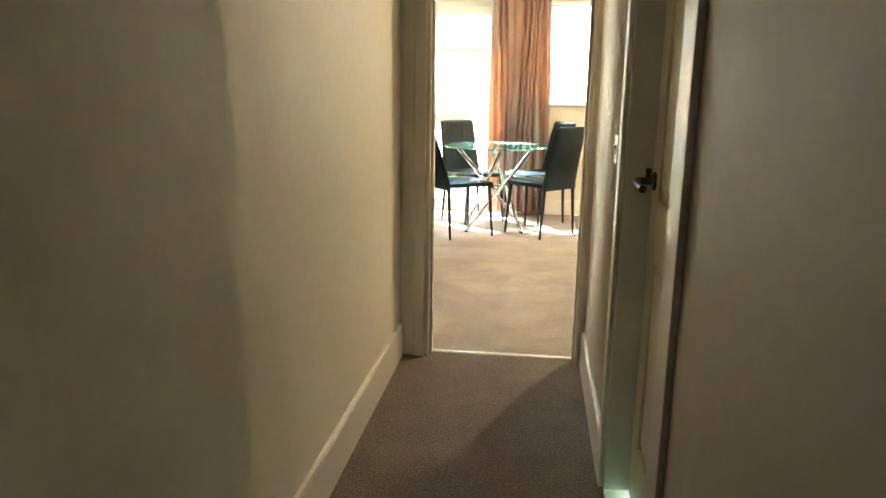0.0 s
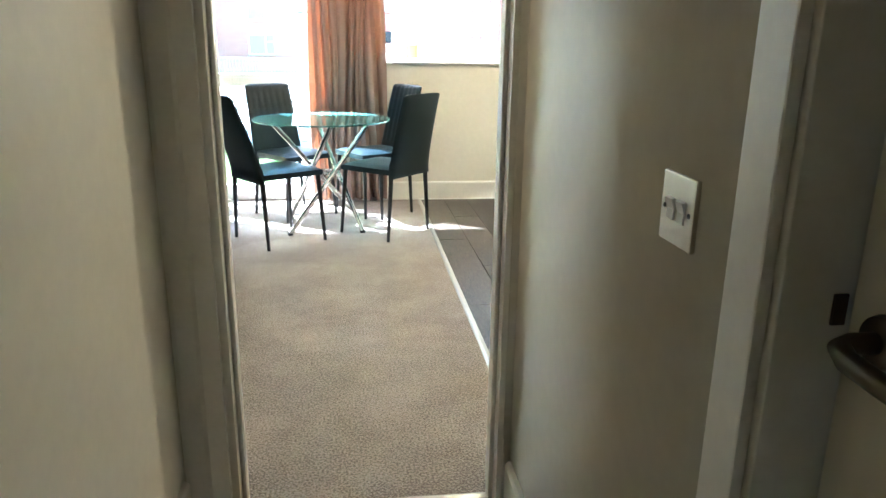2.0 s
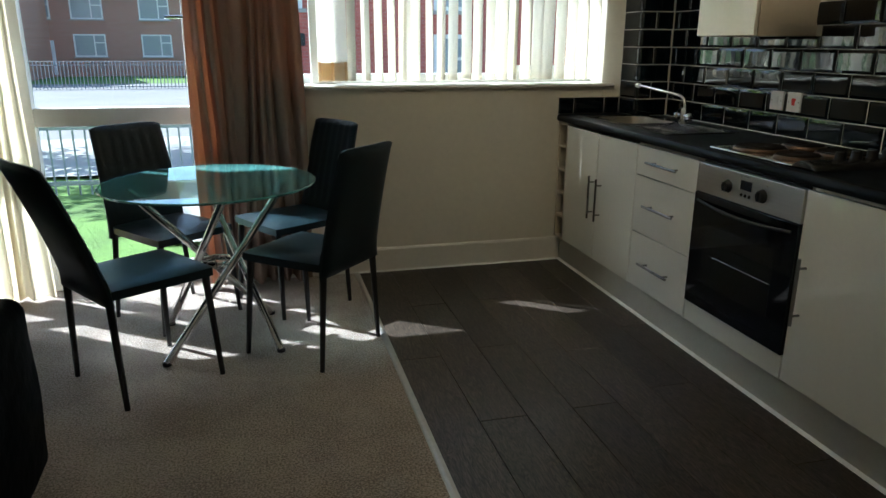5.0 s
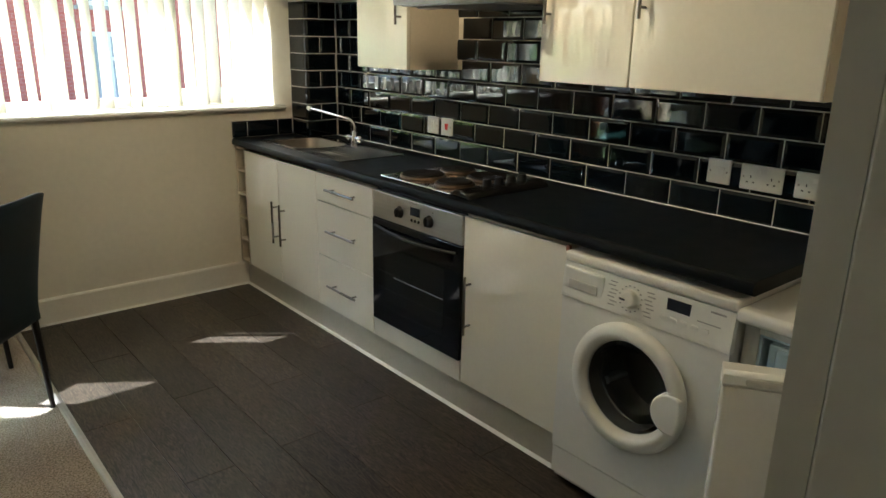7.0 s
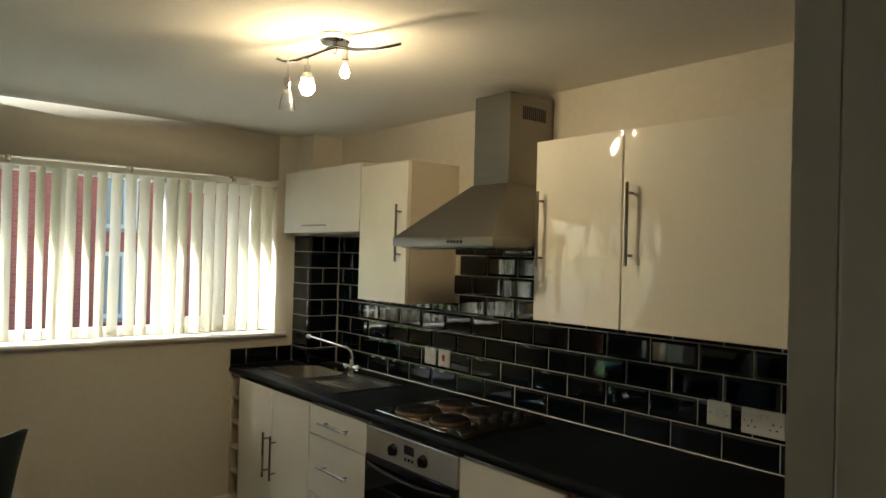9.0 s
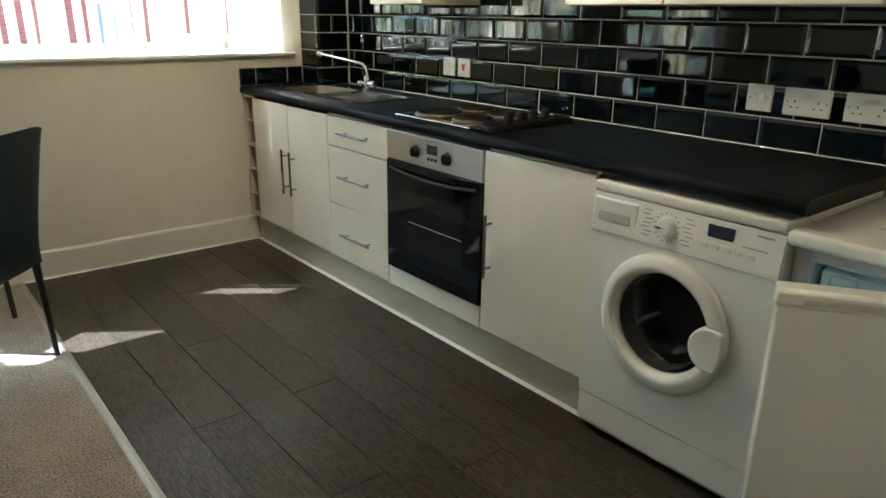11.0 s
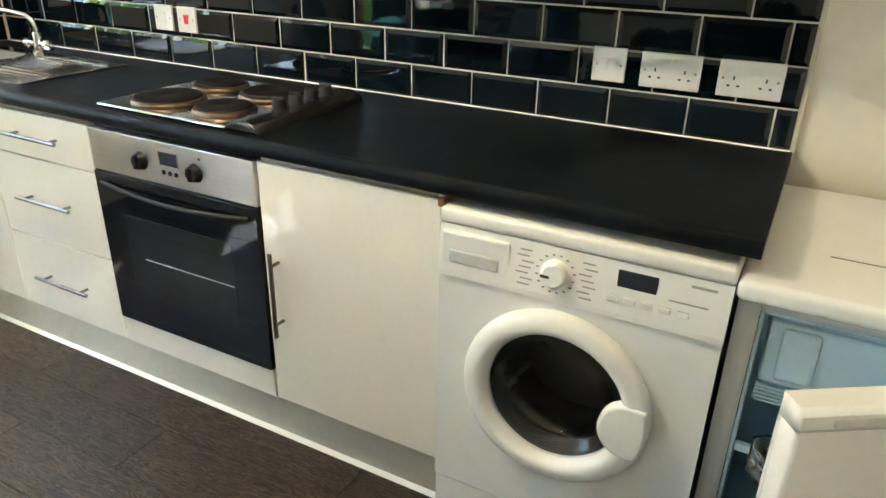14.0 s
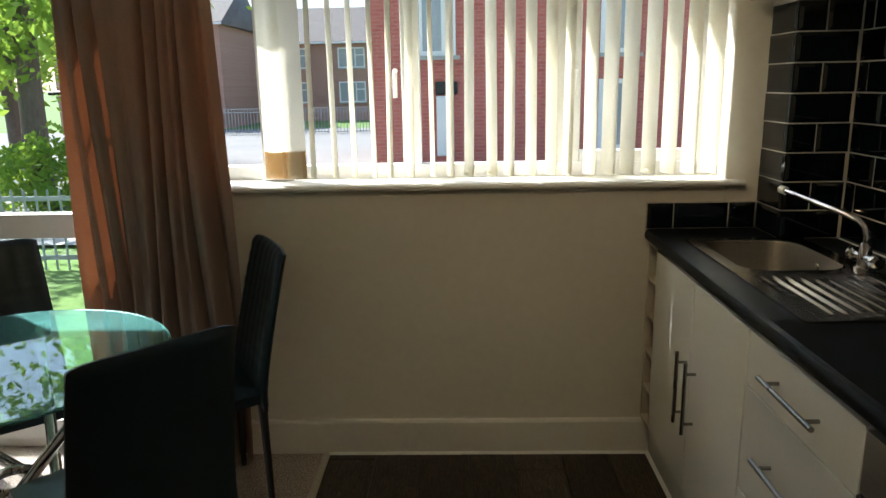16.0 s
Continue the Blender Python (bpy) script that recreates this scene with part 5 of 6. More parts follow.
def dining_chair(recline=0.115):
    """Faces +x; origin on the floor under the seat's middle."""
    c = thing("dining_chair", "black leather dining chair with slim black metal legs", "chair", group="chairs round the glass table")
    sb = bmesh.new()
    n = 10
    g = []
    for i in range(n + 1):
        row = []
        for j in range(n + 1):
            u, v = i / n * 2 - 1, j / n * 2 - 1
            e = max(abs(u), abs(v))
            row.append(sb.verts.new((0.215 * u * (1 - 0.03 * abs(v) ** 6), (0.205 - 0.012 * (1 - u) / 2) * v * (1 - 0.03 * abs(u) ** 6), 0.472 - 0.014 * e ** 6 + 0.004 * (1 - e ** 2))))
        g.append(row)
    for i in range(n):
        for j in range(n):
            sb.faces.new((g[i][j], g[i + 1][j], g[i + 1][j + 1], g[i][j + 1]))
    ret = bmesh.ops.extrude_face_region(sb, geom=sb.faces[:])
    for v in [q for q in ret["geom"] if isinstance(q, bmesh.types.BMVert)]:
        v.co.z = 0.425
    bmesh.ops.recalc_face_normals(sb, faces=sb.faces[:])
    part("seat", sb, LEATHER, c)
    # back: curved slab, quilted in front
    nb, nz = 28, 36
    fb = bmesh.new()

    def spot(u, v, side):
        z = 0.40 + 0.528 * v
        lean = recline * max(0, v - 0.1) ** 1.2
        half = 0.205 - 0.022 * v
        y = half * u
        top_round = 0.012 * abs(u) ** 8 * v ** 10
        x = -0.205 - lean - 0.012 * (1 - u * u) * v
        edge = max(abs(u) ** 10, (2 * v - 1) ** 20)
        th = 0.019 * (1 - 0.65 * edge)
        q = 0
        if side > 0 and v > 0.2:
            q = 0.0045 * (abs(math.sin(math.pi * (u + 1) * 3.5)) ** 0.6 * abs(math.sin(math.pi * v * 11)) ** 0.6 - 1)
        return (x + side * th + q, y, z - top_round)
    fg = [[[fb.verts.new(spot(2 * i / nb - 1, k / nz, s)) for i in range(nb + 1)] for k in range(nz + 1)] for s in (1, -1)]
    for s in (0, 1):
        for k in range(nz):
            for i in range(nb):
                fb.faces.new((fg[s][k][i], fg[s][k][i + 1], fg[s][k + 1][i + 1], fg[s][k + 1][i]))
    for k in range(nz):
        for i in (0, nb):
            fb.faces.new((fg[0][k][i], fg[0][k + 1][i], fg[1][k + 1][i], fg[1][k][i]))
    for i in range(nb):
        for k in (0, nz):
            fb.faces.new((fg[0][k][i], fg[0][k][i + 1], fg[1][k][i + 1], fg[1][k][i]))
    bmesh.ops.recalc_face_normals(fb, faces=fb.faces[:])
    part("backrest", fb, LEATHER, c, "quilted black leather backrest")
    for sx, sy in ((1, 1), (1, -1), (-1, 1), (-1, -1)):
        x, y = (0.185 if sx > 0 else -0.20), 0.178 * sy
        fx, fy = (0.203 if sx > 0 else -0.200), 0.214 * sy
        leg = part("leg", tube([(x, y, 0.43), (fx, fy, 0.0)], 0.0155, 10, 0.010), BLACKMETAL, c)
    return c


first = dining_chair()
first.matrix_basis = pose(0.296, 7.042, 0, 0, 0, 138)
copy_thing(first, pose(0.239, 7.660, 0, 0, 0, 210))
copy_thing(first, pose(-0.337, 7.590, 0, 0, 0, -51))
sprung = dining_chair(0.185)
sprung.matrix_basis = pose(-0.388, 6.890, 0, 0, 0, 35)

TCX, TCY, TR = -0.11, 7.22, 0.455
table = thing("dining_table", "round glass dining table on crossed chrome tube legs", "table")
tg = part("tabletop", lathe([(0, 0.725), (TR - 0.005, 0.725), (TR, 0.729), (TR, 0.732), (TR - 0.004, 0.735), (0, 0.735)], 96, pose(TCX, TCY, 0)), TABLEGLASS, table, "clear green-edged glass top")
tg.visible_shadow = False
for k in range(4):
    a0 = radians(49 + 90 * k)
    a1 = a0 + radians(180 - 38)
    foot = Vector((TCX + 0.335 * math.cos(a0), TCY + 0.335 * math.sin(a0), 0.008))
    tip = Vector((TCX + 0.33 * math.cos(a1), TCY + 0.33 * math.sin(a1), 0.715))
    leg = part("leg", tube([foot, tip], 0.0165, 18), CHROME, table, "chrome tube leg")
    part("glass_pad", lathe([(0, 0.7245), (0.018, 0.7245), (0.018, 0.713), (0.014, 0.709)], 18, pose(tip.x, tip.y, 0)), CHROME, leg)
    part("foot_cap", lathe([(0, 0), (0.018, 0), (0.019, 0.008), (0.017, 0.016)], 16, pose(foot.x, foot.y, 0)), RUBBER, leg)
part("centre_ring", lathe([(0.118, -0.012), (0.123, -0.015), (0.127, -0.008), (0.127, 0.008), (0.123, 0.015), (0.118, 0.012)], 40, pose(TCX, TCY, 0.37) @ Matrix.Diagonal((0.55, 0.55, 1, 1))), CHROME, table)


# ---- living room ----
def puffy(x0, x1, y0, y1, z0, z1, r, seed, amp=0.012):
    bm = blk(x0, x1, y0, y1, z0, z1, r, 5)
    bmesh.ops.subdivide_edges(bm, edges=[e for e in bm.edges if e.calc_length() > 0.15], cuts=6, use_grid_fill=True)
    for v in bm.verts:
        p = v.co * 4 + Vector((seed, seed * 2, 0))
        v.co += Vector((noise.noise(p), noise.noise(p + Vector((9, 0, 0))), noise.noise(p + Vector((0, 9, 0))))) * amp
    return bm


sofa = thing("sofa", "black leather sofa with creased padded arms", "sofa")
part("arm", puffy(-0.875, -0.578, 5.03, 6.235, 0.04, 0.61, 0.05, 1), SOFALEATHER, sofa)
part("base", puffy(-2.55, -0.875, 5.12, 6.18, 0.06, 0.30, 0.03, 2), SOFALEATHER, sofa)
part("back", puffy(-2.55, -0.875, 5.08, 5.37, 0.30, 0.80, 0.08, 3), SOFALEATHER, sofa)
part("seat_cushion", puffy(-1.73, -0.88, 5.37, 6.20, 0.30, 0.45, 0.05, 4), SOFALEATHER, sofa)
part("seat_cushion", puffy(-2.54, -1.74, 5.37, 6.20, 0.30, 0.45, 0.05, 5), SOFALEATHER, sofa)
part("arm", puffy(-2.82, -2.56, 5.08, 6.235, 0.05, 0.60, 0.05, 6), SOFALEATHER, sofa)
for x in (-0.68, -2.76):
    for y in (5.14, 6.17):
        part("foot", lathe([(0, 0), (0.025, 0), (0.03, 0.055)], 14, pose(x, y, 0)), BLACKPL, sofa)
pil = bmesh.new()
bmesh.ops.create_icosphere(pil, subdivisions=5, radius=1.0)
for v in pil.verts:
    p = v.co.copy()
    e = 0.55
    q = Vector([math.copysign(abs(c) ** e, c) for c in p])
    wr = noise.noise(p * 2.3) * 0.22 + abs(noise.noise(p * 4.5)) * 0.16
    v.co = Vector((q.x * 0.13, q.y * 0.16, q.z * 0.075)) * (1 + wr)
pil.transform(pose(-0.88, 5.91, 0.675, 12, 14, 20))
solid("cushion", pil, SOFALEATHER, "crumpled black leather cushion on the sofa arm", "cushion")
arm2 = thing("armchair", "black leather armchair by the glazed door", "armchair")
part("arm", puffy(-1.42, -1.14, 6.86, 7.62, 0.05, 0.70, 0.04, 7), SOFALEATHER, arm2)
part("base", puffy(-2.0, -1.42, 6.88, 7.60, 0.06, 0.40, 0.04, 8), SOFALEATHER, arm2)
part("back", puffy(-2.22, -2.0, 6.86, 7.62, 0.05, 0.85, 0.06, 9), SOFALEATHER, arm2)
for x in (-1.2, -2.16):
    for y in (6.92, 7.56):
        part("foot", lathe([(0, 0), (0.025, 0), (0.03, 0.055)], 14, pose(x, y, 0)), BLACKPL, arm2)


# ---- outdoors ----
def railing(name, label, x0, x1, y, h, step, bar, bow=False):
    f = thing(name, label, "fence")
    z0 = ground_z(y)
    part("rail", blk(x0, x1, y - 0.015, y + 0.015, z0 + 0.08, z0 + 0.12), FENCE, f)
    part("rail", blk(x0, x1, y - 0.015, y + 0.015, z0 + h - 0.12, z0 + h - 0.08), FENCE, f)
    me = mesh_of("bar", tube([(0, 0, 0), (0, 0, h)], bar, 6), FENCE)
    for k in range(int((x1 - x0) / step)):
        o = new("bar", me)
        o.parent = f
        o.location = (x0 + step * (k + 0.5), y, z0 - 0.02)
    if bow:
        me2 = mesh_of("bow", tube([(step * (0.5 - 0.5 * math.cos(a)), 0, step * 0.6 * math.sin(a)) for a in [math.pi * k / 6 for k in range(7)]], bar, 5), FENCE)
        for k in range(int((x1 - x0) / step) - 1):
            o = new("bow", me2)
            o.parent = f
            o.location = (x0 + step * (k + 0.5), y, z0 + h - 0.02)
    return f


railing("garden_railing", "pale vertical bar railing along the lawn", -9.0, 3.0, 11.7, 0.75, 0.11, 0.011)
railing("bow_top_railing", "grey bow-top railing in front of the flats", -16.0, 4.0, 41.0, 1.2, 0.16, 0.02, True)


def building(name, label, x0, x1, y0, y1, zb, ze, roof_h, mat, wins, doors=()):
    b = thing(name, label, "building")
    part("wall", blk(x0, x1, y0, y1, zb - 0.5, ze), mat, b)
    ym = (y0 + y1) / 2
    part("roof", prism([(y0 - 0.4, ze), (ym, ze + roof_h), (y1 + 0.4, ze), (y1 + 0.4, ze - 0.12), (y0 - 0.4, ze - 0.12)], "x", x0 - 0.3, x1 + 0.3), ROOF, b)
    part("gutter", blk(x0 - 0.3, x1 + 0.3, y0 - 0.5, y0 - 0.38, ze - 0.16, ze - 0.04, 0.02), UPVC, b)
    for cx, cz, w, h in wins:
        fr_ = part("window", boxes((cx - w / 2, cx + w / 2, y0 - 0.04, y0 + 0.05, cz, cz + 0.09), (cx - w / 2, cx + w / 2, y0 - 0.04, y0 + 0.05, cz + h - 0.09, cz + h),
                                   (cx - w / 2, cx - w / 2 + 0.09, y0 - 0.04, y0 + 0.05, cz + 0.09, cz + h - 0.09), (cx + w / 2 - 0.09, cx + w / 2, y0 - 0.04, y0 + 0.05, cz + 0.09, cz + h - 0.09),
                                   (cx + w * 0.12, cx + w * 0.12 + 0.08, y0 - 0.04, y0 + 0.05, cz + 0.09, cz + h - 0.09), (cx + w * 0.12 + 0.08, cx + w / 2 - 0.09, y0 - 0.04, y0 + 0.05, cz + h * 0.6, cz + h * 0.6 + 0.07)), UPVC, b)
        part("pane", blk(cx - w / 2 + 0.09, cx + w / 2 - 0.09, y0 - 0.015, y0 - 0.005, cz + 0.09, cz + h - 0.09), HOUSEGLASS, fr_)
        part("sill", blk(cx - w / 2 - 0.08, cx + w / 2 + 0.08, y0 - 0.12, y0 - 0.04, cz - 0.08, cz), PAVE, fr_)
    for cx, cz, w, h in doors:
        part("door", blk(cx - w / 2, cx + w / 2, y0 - 0.06, y0 - 0.001, cz, cz + h, 0.01), UPVC, b, "white panelled door")
    return b


building("brick_flats", "brown brick flats with white windows across the road", -13.7, 1.8, 55.0, 63.0, -0.85, 4.4, 2.6, BROWNBRICK,
         [(-10.1, 0.35, 1.9, 1.4), (-6.1, 0.35, 1.85, 1.4), (-2.0, 0.35, 1.85, 1.4), (-10.1, 2.65, 1.9, 1.35), (-6.1, 2.65, 1.85, 1.35), (-2.0, 2.65, 1.85, 1.35), (-12.7, 2.65, 1.0, 1.35)],
         [(-12.7, -0.75, 1.0, 2.1)])
building("brick_house", "darker brick house with a white door and window", -22.2, -12.4, 47.0, 55.0, -0.85, 5.1, 2.4, BROWNBRICK,
         [(-13.8, 0.4, 1.0, 1.4), (-13.8, 2.8, 1.0, 1.3), (-17.2, 2.8, 1.6, 1.3), (-19.7, 0.4, 1.6, 1.4)], [(-15.7, -0.8, 1.1, 2.3)])
red = building("red_brick_house", "red brick terrace wall opposite the kitchen window", -0.55, 12.0, 20.0, 29.0, ground_z(20), 6.2, 2.6, REDBRICK,
               [(0.75, 2.0, 0.75, 1.5), (4.35, 2.0, 0.75, 1.5), (4.35, 0.1, 0.75, 1.4), (8.0, 2.0, 0.9, 1.5), (8.0, 0.1, 0.9, 1.4)])
part("meter_box", blk(0.72, 1.05, 19.86, 20.0, 0.02, 1.22, 0.02), UPVC, red, "white wall box")
part("wall_lamp", blk(0.70, 1.15, 19.9, 20.0, 1.24, 1.50, 0.03), BLACKMETAL, red)
part("string_course", blk(-0.58, 12.03, 19.95, 20.0, 1.72, 1.80), REDBRICK, red)


def tree(x, y, trunk_r, h, crown_z, spread, leaves, seed, lean=0.4):
    r = random.Random(seed)
    z0 = ground_z(y) - 0.05
    t = thing("tree", "leafy green tree with a leaning grey trunk", "tree")
    tp = [(x + lean * (k / 8) ** 2, y, z0 + h * k / 8) for k in range(9)]
    bm = tube(tp, trunk_r, 12, trunk_r * 0.35)
    ends = []
    for k in range(16):
        a, st_ = r.uniform(0, 6.28), r.uniform(0.35, 1.0)
        b0 = Vector((x + lean * st_ ** 2, y, z0 + h * st_))
        ln = spread * r.uniform(0.5, 1.0)
        pts = [b0 + Vector((math.cos(a) * ln * s, math.sin(a) * ln * s, ln * (0.55 * s - 0.35 * s * s))) for s in (0, 0.3, 0.6, 1.0)]
        tube(pts, trunk_r * 0.35, 6, 0.012, bm)
        ends += pts[1:]
    part("trunk", bm, BARK, t)
    verts, faces = [], []
    for k in range(leaves):
        c = r.choice(ends)
        d = Vector((r.gauss(0, 1), r.gauss(0, 1), r.gauss(0, 0.8))) * spread * 0.2
        p = c + d
        a, b = Vector((r.gauss(0, 1), r.gauss(0, 1), r.gauss(0, 1))).normalized(), Vector((r.gauss(0, 1), r.gauss(0, 1), r.gauss(0, 1)))
        b = a.cross(b).normalized()
        s = r.uniform(0.05, 0.11)
        i = len(verts)
        verts += [p - a * s, p + b * s * 0.5, p + a * s, p - b * s * 0.5]
        faces.append((i, i + 1, i + 2, i + 3))
    me = bpy.data.meshes.new("crown")
    me.from_pydata([tuple(v) for v in verts], [], faces)
    me.materials.append(LEAF)
    o = new("crown", me)
    o.parent = t
    tagged(o, kind="stuff")
    return t


def bush(x, y, rx, rz, leaves, seed):
    r = random.Random(seed)
    z0 = ground_z(y)
    t = thing("bush", "loose green shrub at the lawn edge", "bush")
    st_ = bmesh.new()
    for k in range(7):
        a = r.uniform(0, 6.28)
        tube([(x, y, z0 - 0.03), (x + 0.4 * rx * math.cos(a), y + 0.4 * rx * math.sin(a), z0 + rz * 0.6), (x + 0.7 * rx * math.cos(a), y + 0.7 * rx * math.sin(a), z0 + rz * 1.2)], 0.018, 5, 0.004, st_)
    part("stems", st_, BARK, t)
    verts, faces = [], []
    for k in range(leaves):
        d = Vector((r.gauss(0, 1), r.gauss(0, 1), r.gauss(0, 1))).normalized() * r.uniform(0.4, 1.0) ** 0.5
        lump = 1 + 0.35 * noise.noise(d * 2.5 + Vector((seed, 0, 0)))
        p = Vector((x + d.x * rx * lump, y + d.y * rx * lump, z0 + rz * 0.9 + d.z * rz * lump))
        a, b = Vector((r.gauss(0, 1), r.gauss(0, 1), r.gauss(0, 1))).normalized(), Vector((r.gauss(0, 1), r.gauss(0, 1), r.gauss(0, 1)))
        b = a.cross(b).normalized()
        s = r.uniform(0.03, 0.07)
        i = len(verts)
        verts += [p - a * s, p + b * s * 0.5, p + a * s, p - b * s * 0.5]
        faces.append((i, i + 1, i + 2, i + 3))
    me = bpy.data.meshes.new("leaves")
    me.from_pydata([tuple(v) for v in verts], [], faces)
    me.materials.append(LEAF)
    o = new("leaves", me)
    o.parent = t
    tagged(o, kind="stuff")


tree(-4.9, 15.5, 0.2, 5.5, 3.0, 2.4, 9000, 5)
tree(-10.5, 24.0, 0.22, 6.5, 3.5, 3.0, 7000, 9, -0.5)
tree(-2.2, 68.0, 0.35, 11.0, 6, 5.0, 5000, 12, 0.5)
bush(-4.4, 14.9, 0.7, 0.55, 2600, 2)
bush(-5.9, 15.2, 0.6, 0.45, 2000, 3)
bush(-5.2, 11.0, 0.45, 0.4, 1500, 6)


# ---- pieces: tiles and planks ----
def tile_mesh(w, h, bevel=0.012, th=0.009):
    """A bevelled tile lying in yz, its face towards -x, its lower corner at the origin."""
    bm = bmesh.new()
    bv = min(bevel, w * 0.3)
    back = [bm.verts.new(p) for p in ((0, 0, 0), (0, w, 0), (0, w, h), (0, 0, h))]
    mid = [bm.verts.new(p) for p in ((-th * 0.45, 0, 0), (-th * 0.45, w, 0), (-th * 0.45, w, h), (-th * 0.45, 0, h))]
    top = [bm.verts.new(p) for p in ((-th, bv, bv), (-th, w - bv, bv), (-th, w - bv, h - bv), (-th, bv, h - bv))]
    for a, c in ((back, mid), (mid, top)):
        for k in range(4):
            q = (k + 1) % 4
            bm.faces.new((a[k], a[q], c[q], c[k]))
    bm.faces.new(top)
    bmesh.ops.recalc_face_normals(bm, faces=bm.faces[:])
    return mesh_of("tile", bm, TILE, smooth=False)


tile_cache = {}
TW, TH, GAP = 0.2, 0.0975, 0.0045
tile_rng = random.Random(11)


def lay(parent, a, b, z, zlimit, at, wide):
    """One tile between a and b of a row at height z; at(u, z) gives its pose."""
    w, h = round(b - a - GAP, 4), round(min(TH, zlimit - z) - GAP, 4)
    if w < 0.012 or h < 0.012:
        return
    if (w, h) not in tile_cache:
        tile_cache[(w, h)] = tile_mesh(w, h)
    o = new("tile", tile_cache[(w, h)])
    o.parent = parent
    o.matrix_basis = at(a + GAP / 2, z + GAP / 2) @ pose(0, 0, 0, 0, tile_rng.uniform(-0.5, 0.5), tile_rng.uniform(-0.5, 0.5))


def top_of(y):
    if y < 5.893:
        return 1.352
    if y < 6.717:
        return 1.70
    if y < 7.131:
        return 1.356
    return 1.702


def tile_row(parent, lo, hi, z, shift, at, limit):
    u = lo - (TW - shift)
    while u < hi - 1e-6:
        a, b = max(u, lo), min(u + TW, hi)
        if b - a > 0.012:
            lim = limit((a + b) / 2)
            if z < lim - 0.015:
                lay(parent, a, b, z, lim, at, 0)
        u += TW


part("grout_bed", boxes((XE - 0.0078, XE - 0.0005, 4.833, 5.893, 0.911, 1.352), (XE - 0.0078, XE - 0.0005, 5.893, 6.717, 0.911, 1.70), (XE - 0.0078, XE - 0.0005, 6.717, 7.131, 0.911, 1.356),
                        (XE - 0.0078, XE - 0.0005, 7.131, 7.838, 0.911, 1.702)), GROUT, wall_e, "pale grout between black tiles")
for k in range(9):
    z = 0.911 + TH * k
    tile_row(wall_e, 4.835, 7.838, z, 0.05 if k % 2 == 0 else 0.143, lambda u, zz: pose(XE - 0.005, u, zz), top_of)
part("grout_bed", boxes((2.2607, 2.268, 7.8435, YN - 0.001, 0.911, 1.704), (2.268, XE - 0.008, 7.8407, 7.848, 0.911, 1.704), (1.857, 2.2605, YN - 0.0073, YN - 0.0005, 0.911, 1.0105)), GROUT, wall_n, "pale grout on the pillar and upstand")
for k in range(9):
    z = 0.911 + TH * k
    tile_row(wall_n, 7.8395, YN - 0.002, z, 0.2 if k % 2 == 0 else 0.2, lambda u, zz: pose(2.2635, u, zz), lambda u: 1.705)
    tile_row(wall_n, 2.2595, XE - 0.011, z, 0.2 if k % 2 == 0 else 0.093, lambda u, zz: pose(u, 7.8435, zz, 0, 0, 90) @ pose(0, 0, 0) @ Matrix.Diagonal((1, -1, 1, 1)), lambda u: 1.705)
tile_row(wall_n, 1.858, 2.254, 0.911, 0.098, lambda u, zz: pose(u, YN - 0.0045, zz, 0, 0, 90) @ Matrix.Diagonal((1, -1, 1, 1)), lambda u: 1.01)
structure("tile_edge_trim", boxes((XE - 0.014, XE - 0.0005, 4.826, 4.833, 0.911, 1.357)), GROUT, "pale edge trim of the tiling", "trim")
structure("worktop_sealant", prism([(XE - 0.017, 0.9102), (XE - 0.0125, 0.9102), (XE - 0.0125, 0.9135)], "y", 4.835, 7.83), PAPER, "white sealant bead along the worktop", "trim")

# laminate planks, 185 mm by 1.2 m, laid along y
plank_cache = {}


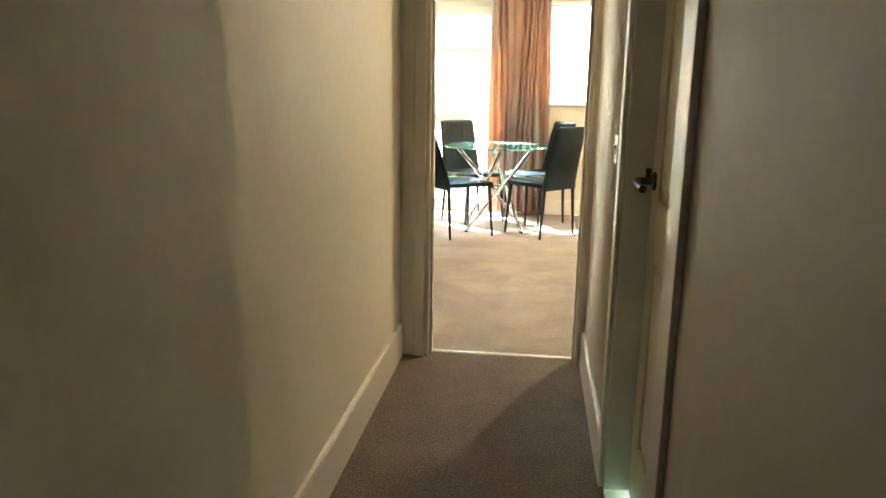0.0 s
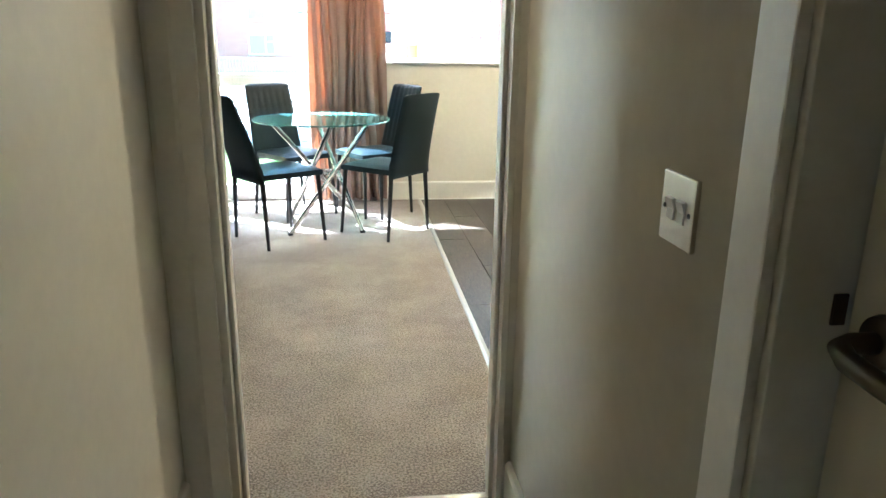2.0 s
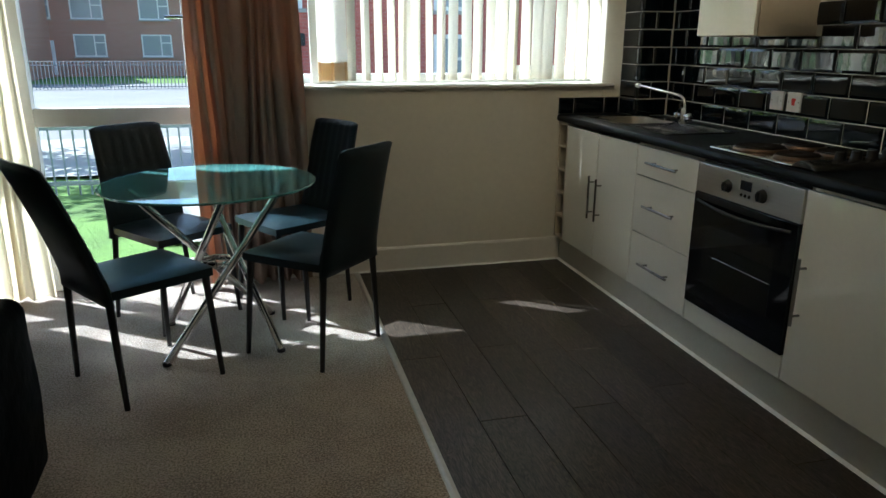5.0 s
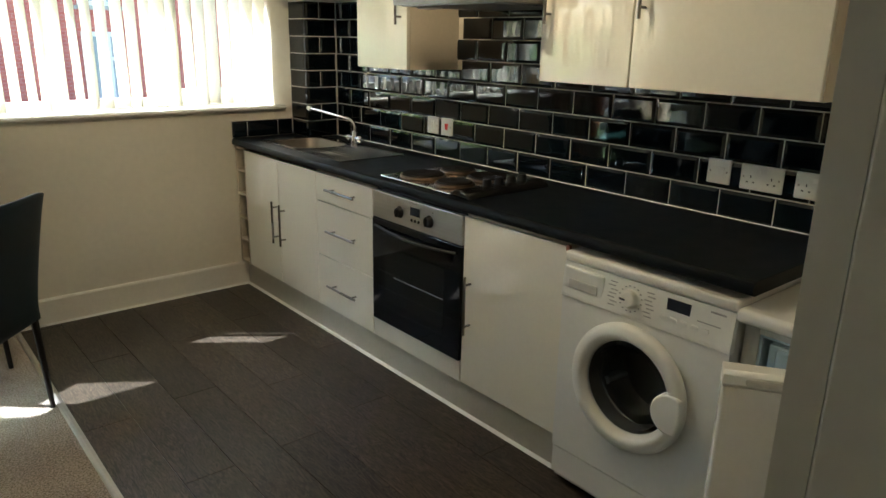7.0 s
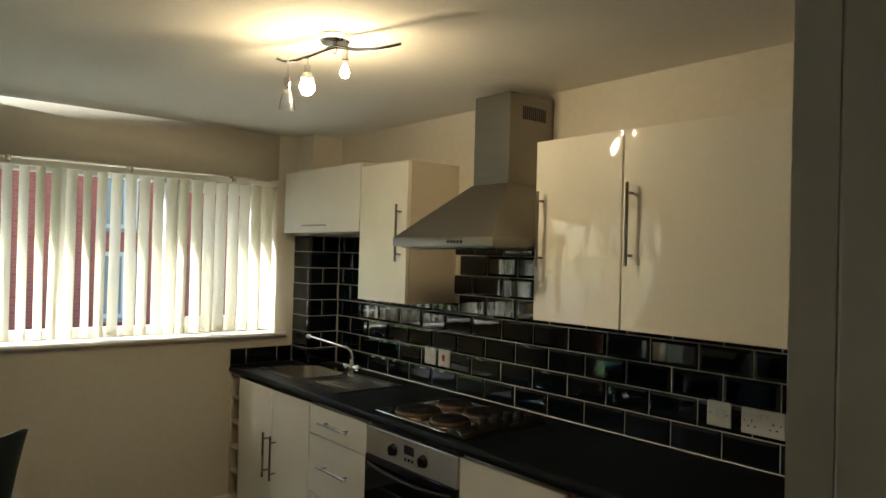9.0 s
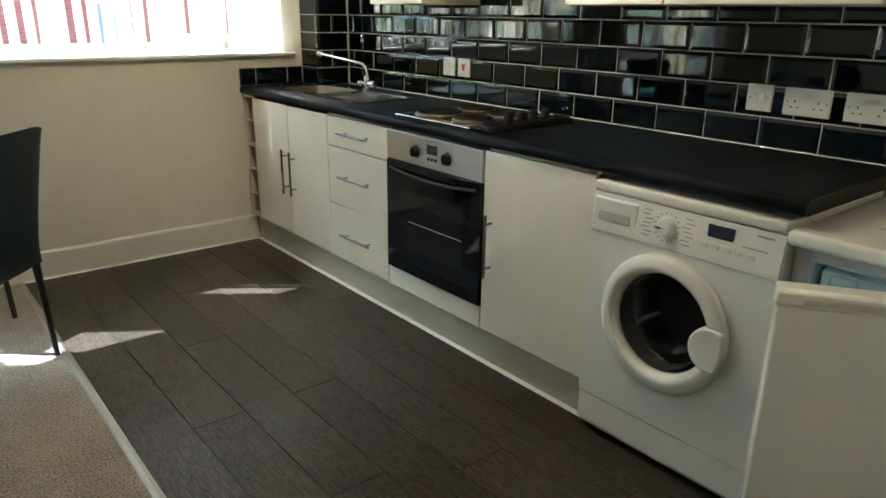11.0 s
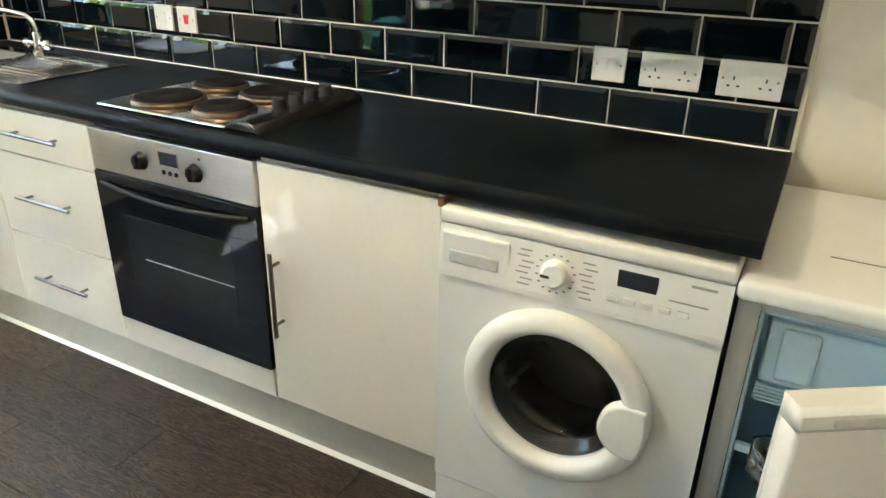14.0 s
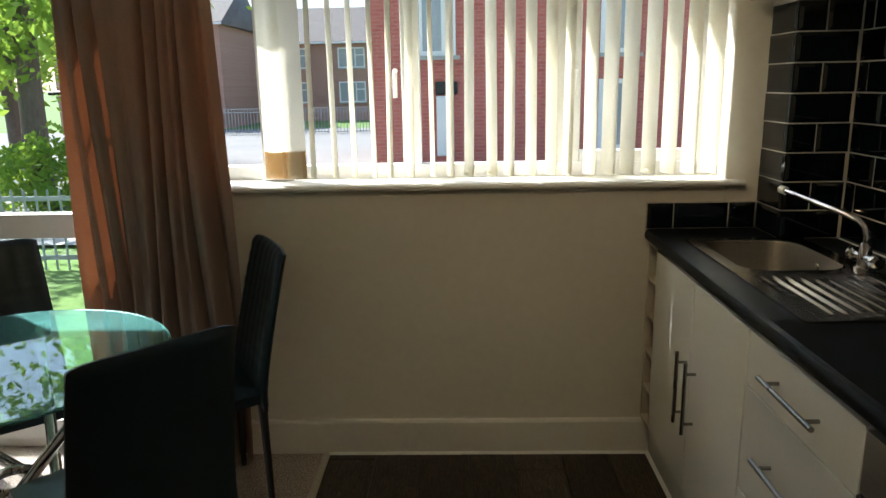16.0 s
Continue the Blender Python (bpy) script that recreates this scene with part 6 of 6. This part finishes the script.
def plank(x0, x1, y0, y1):
    w, ln = round(x1 - x0, 4), round(y1 - y0, 4)
    if (w, ln) not in plank_cache:
        bm = bmesh.new()
        c = 0.0022
        lo_ = [bm.verts.new(p) for p in ((0, 0, -0.006), (w, 0, -0.006), (w, ln, -0.006), (0, ln, -0.006))]
        mi_ = [bm.verts.new(p) for p in ((0.0006, 0.0006, -0.0022), (w - 0.0006, 0.0006, -0.0022), (w - 0.0006, ln - 0.0006, -0.0022), (0.0006, ln - 0.0006, -0.0022))]
        hi_ = [bm.verts.new(p) for p in ((c, c, 0), (w - c, c, 0), (w - c, ln - c, 0), (c, ln - c, 0))]
        for a, b in ((lo_, mi_), (mi_, hi_)):
            for k in range(4):
                bm.faces.new((a[k], a[(k + 1) % 4], b[(k + 1) % 4], b[k]))
        bm.faces.new(hi_)
        bmesh.ops.recalc_face_normals(bm, faces=bm.faces[:])
        plank_cache[(w, ln)] = mesh_of("plank", bm, LAMINATE, smooth=False)
    o = new("plank", plank_cache[(w, ln)])
    o.parent = kitchen_floor
    o.location = (x0, y0, 0)


joints = (6.78, 6.21, 6.83, 6.22, 6.70, 6.30, 6.9, 6.2, 6.8, 6.3)
edges = [0.632, 0.82, 1.003, 1.19, 1.374, 1.558, 1.742, 1.926, 2.11, 2.294, XE - 0.002]
for k in range(10):
    ys = sorted({round(j, 3) for j in (joints[k] - 2.4, joints[k] - 1.2, joints[k], joints[k] + 1.2) if YS + 0.05 < j < YN - 0.05} | {YS + 0.002, YN - 0.002})
    for a, b in zip(ys, ys[1:]):
        plank(edges[k], edges[k + 1], a, b)

# set every thing's origin at its own base
for ob in list(scene.objects):
    if ob.parent is None and ob.type == "EMPTY" and ob.matrix_basis == Matrix.Identity(4) and ob.children:
        pts = [c.matrix_basis @ Vector(b) for c in ob.children if c.type == "MESH" for b in c.bound_box]
        if pts:
            p = Vector(((min(q.x for q in pts) + max(q.x for q in pts)) / 2, (min(q.y for q in pts) + max(q.y for q in pts)) / 2, min(q.z for q in pts)))
            ob.location = p
            for c in ob.children:
                c.location -= p
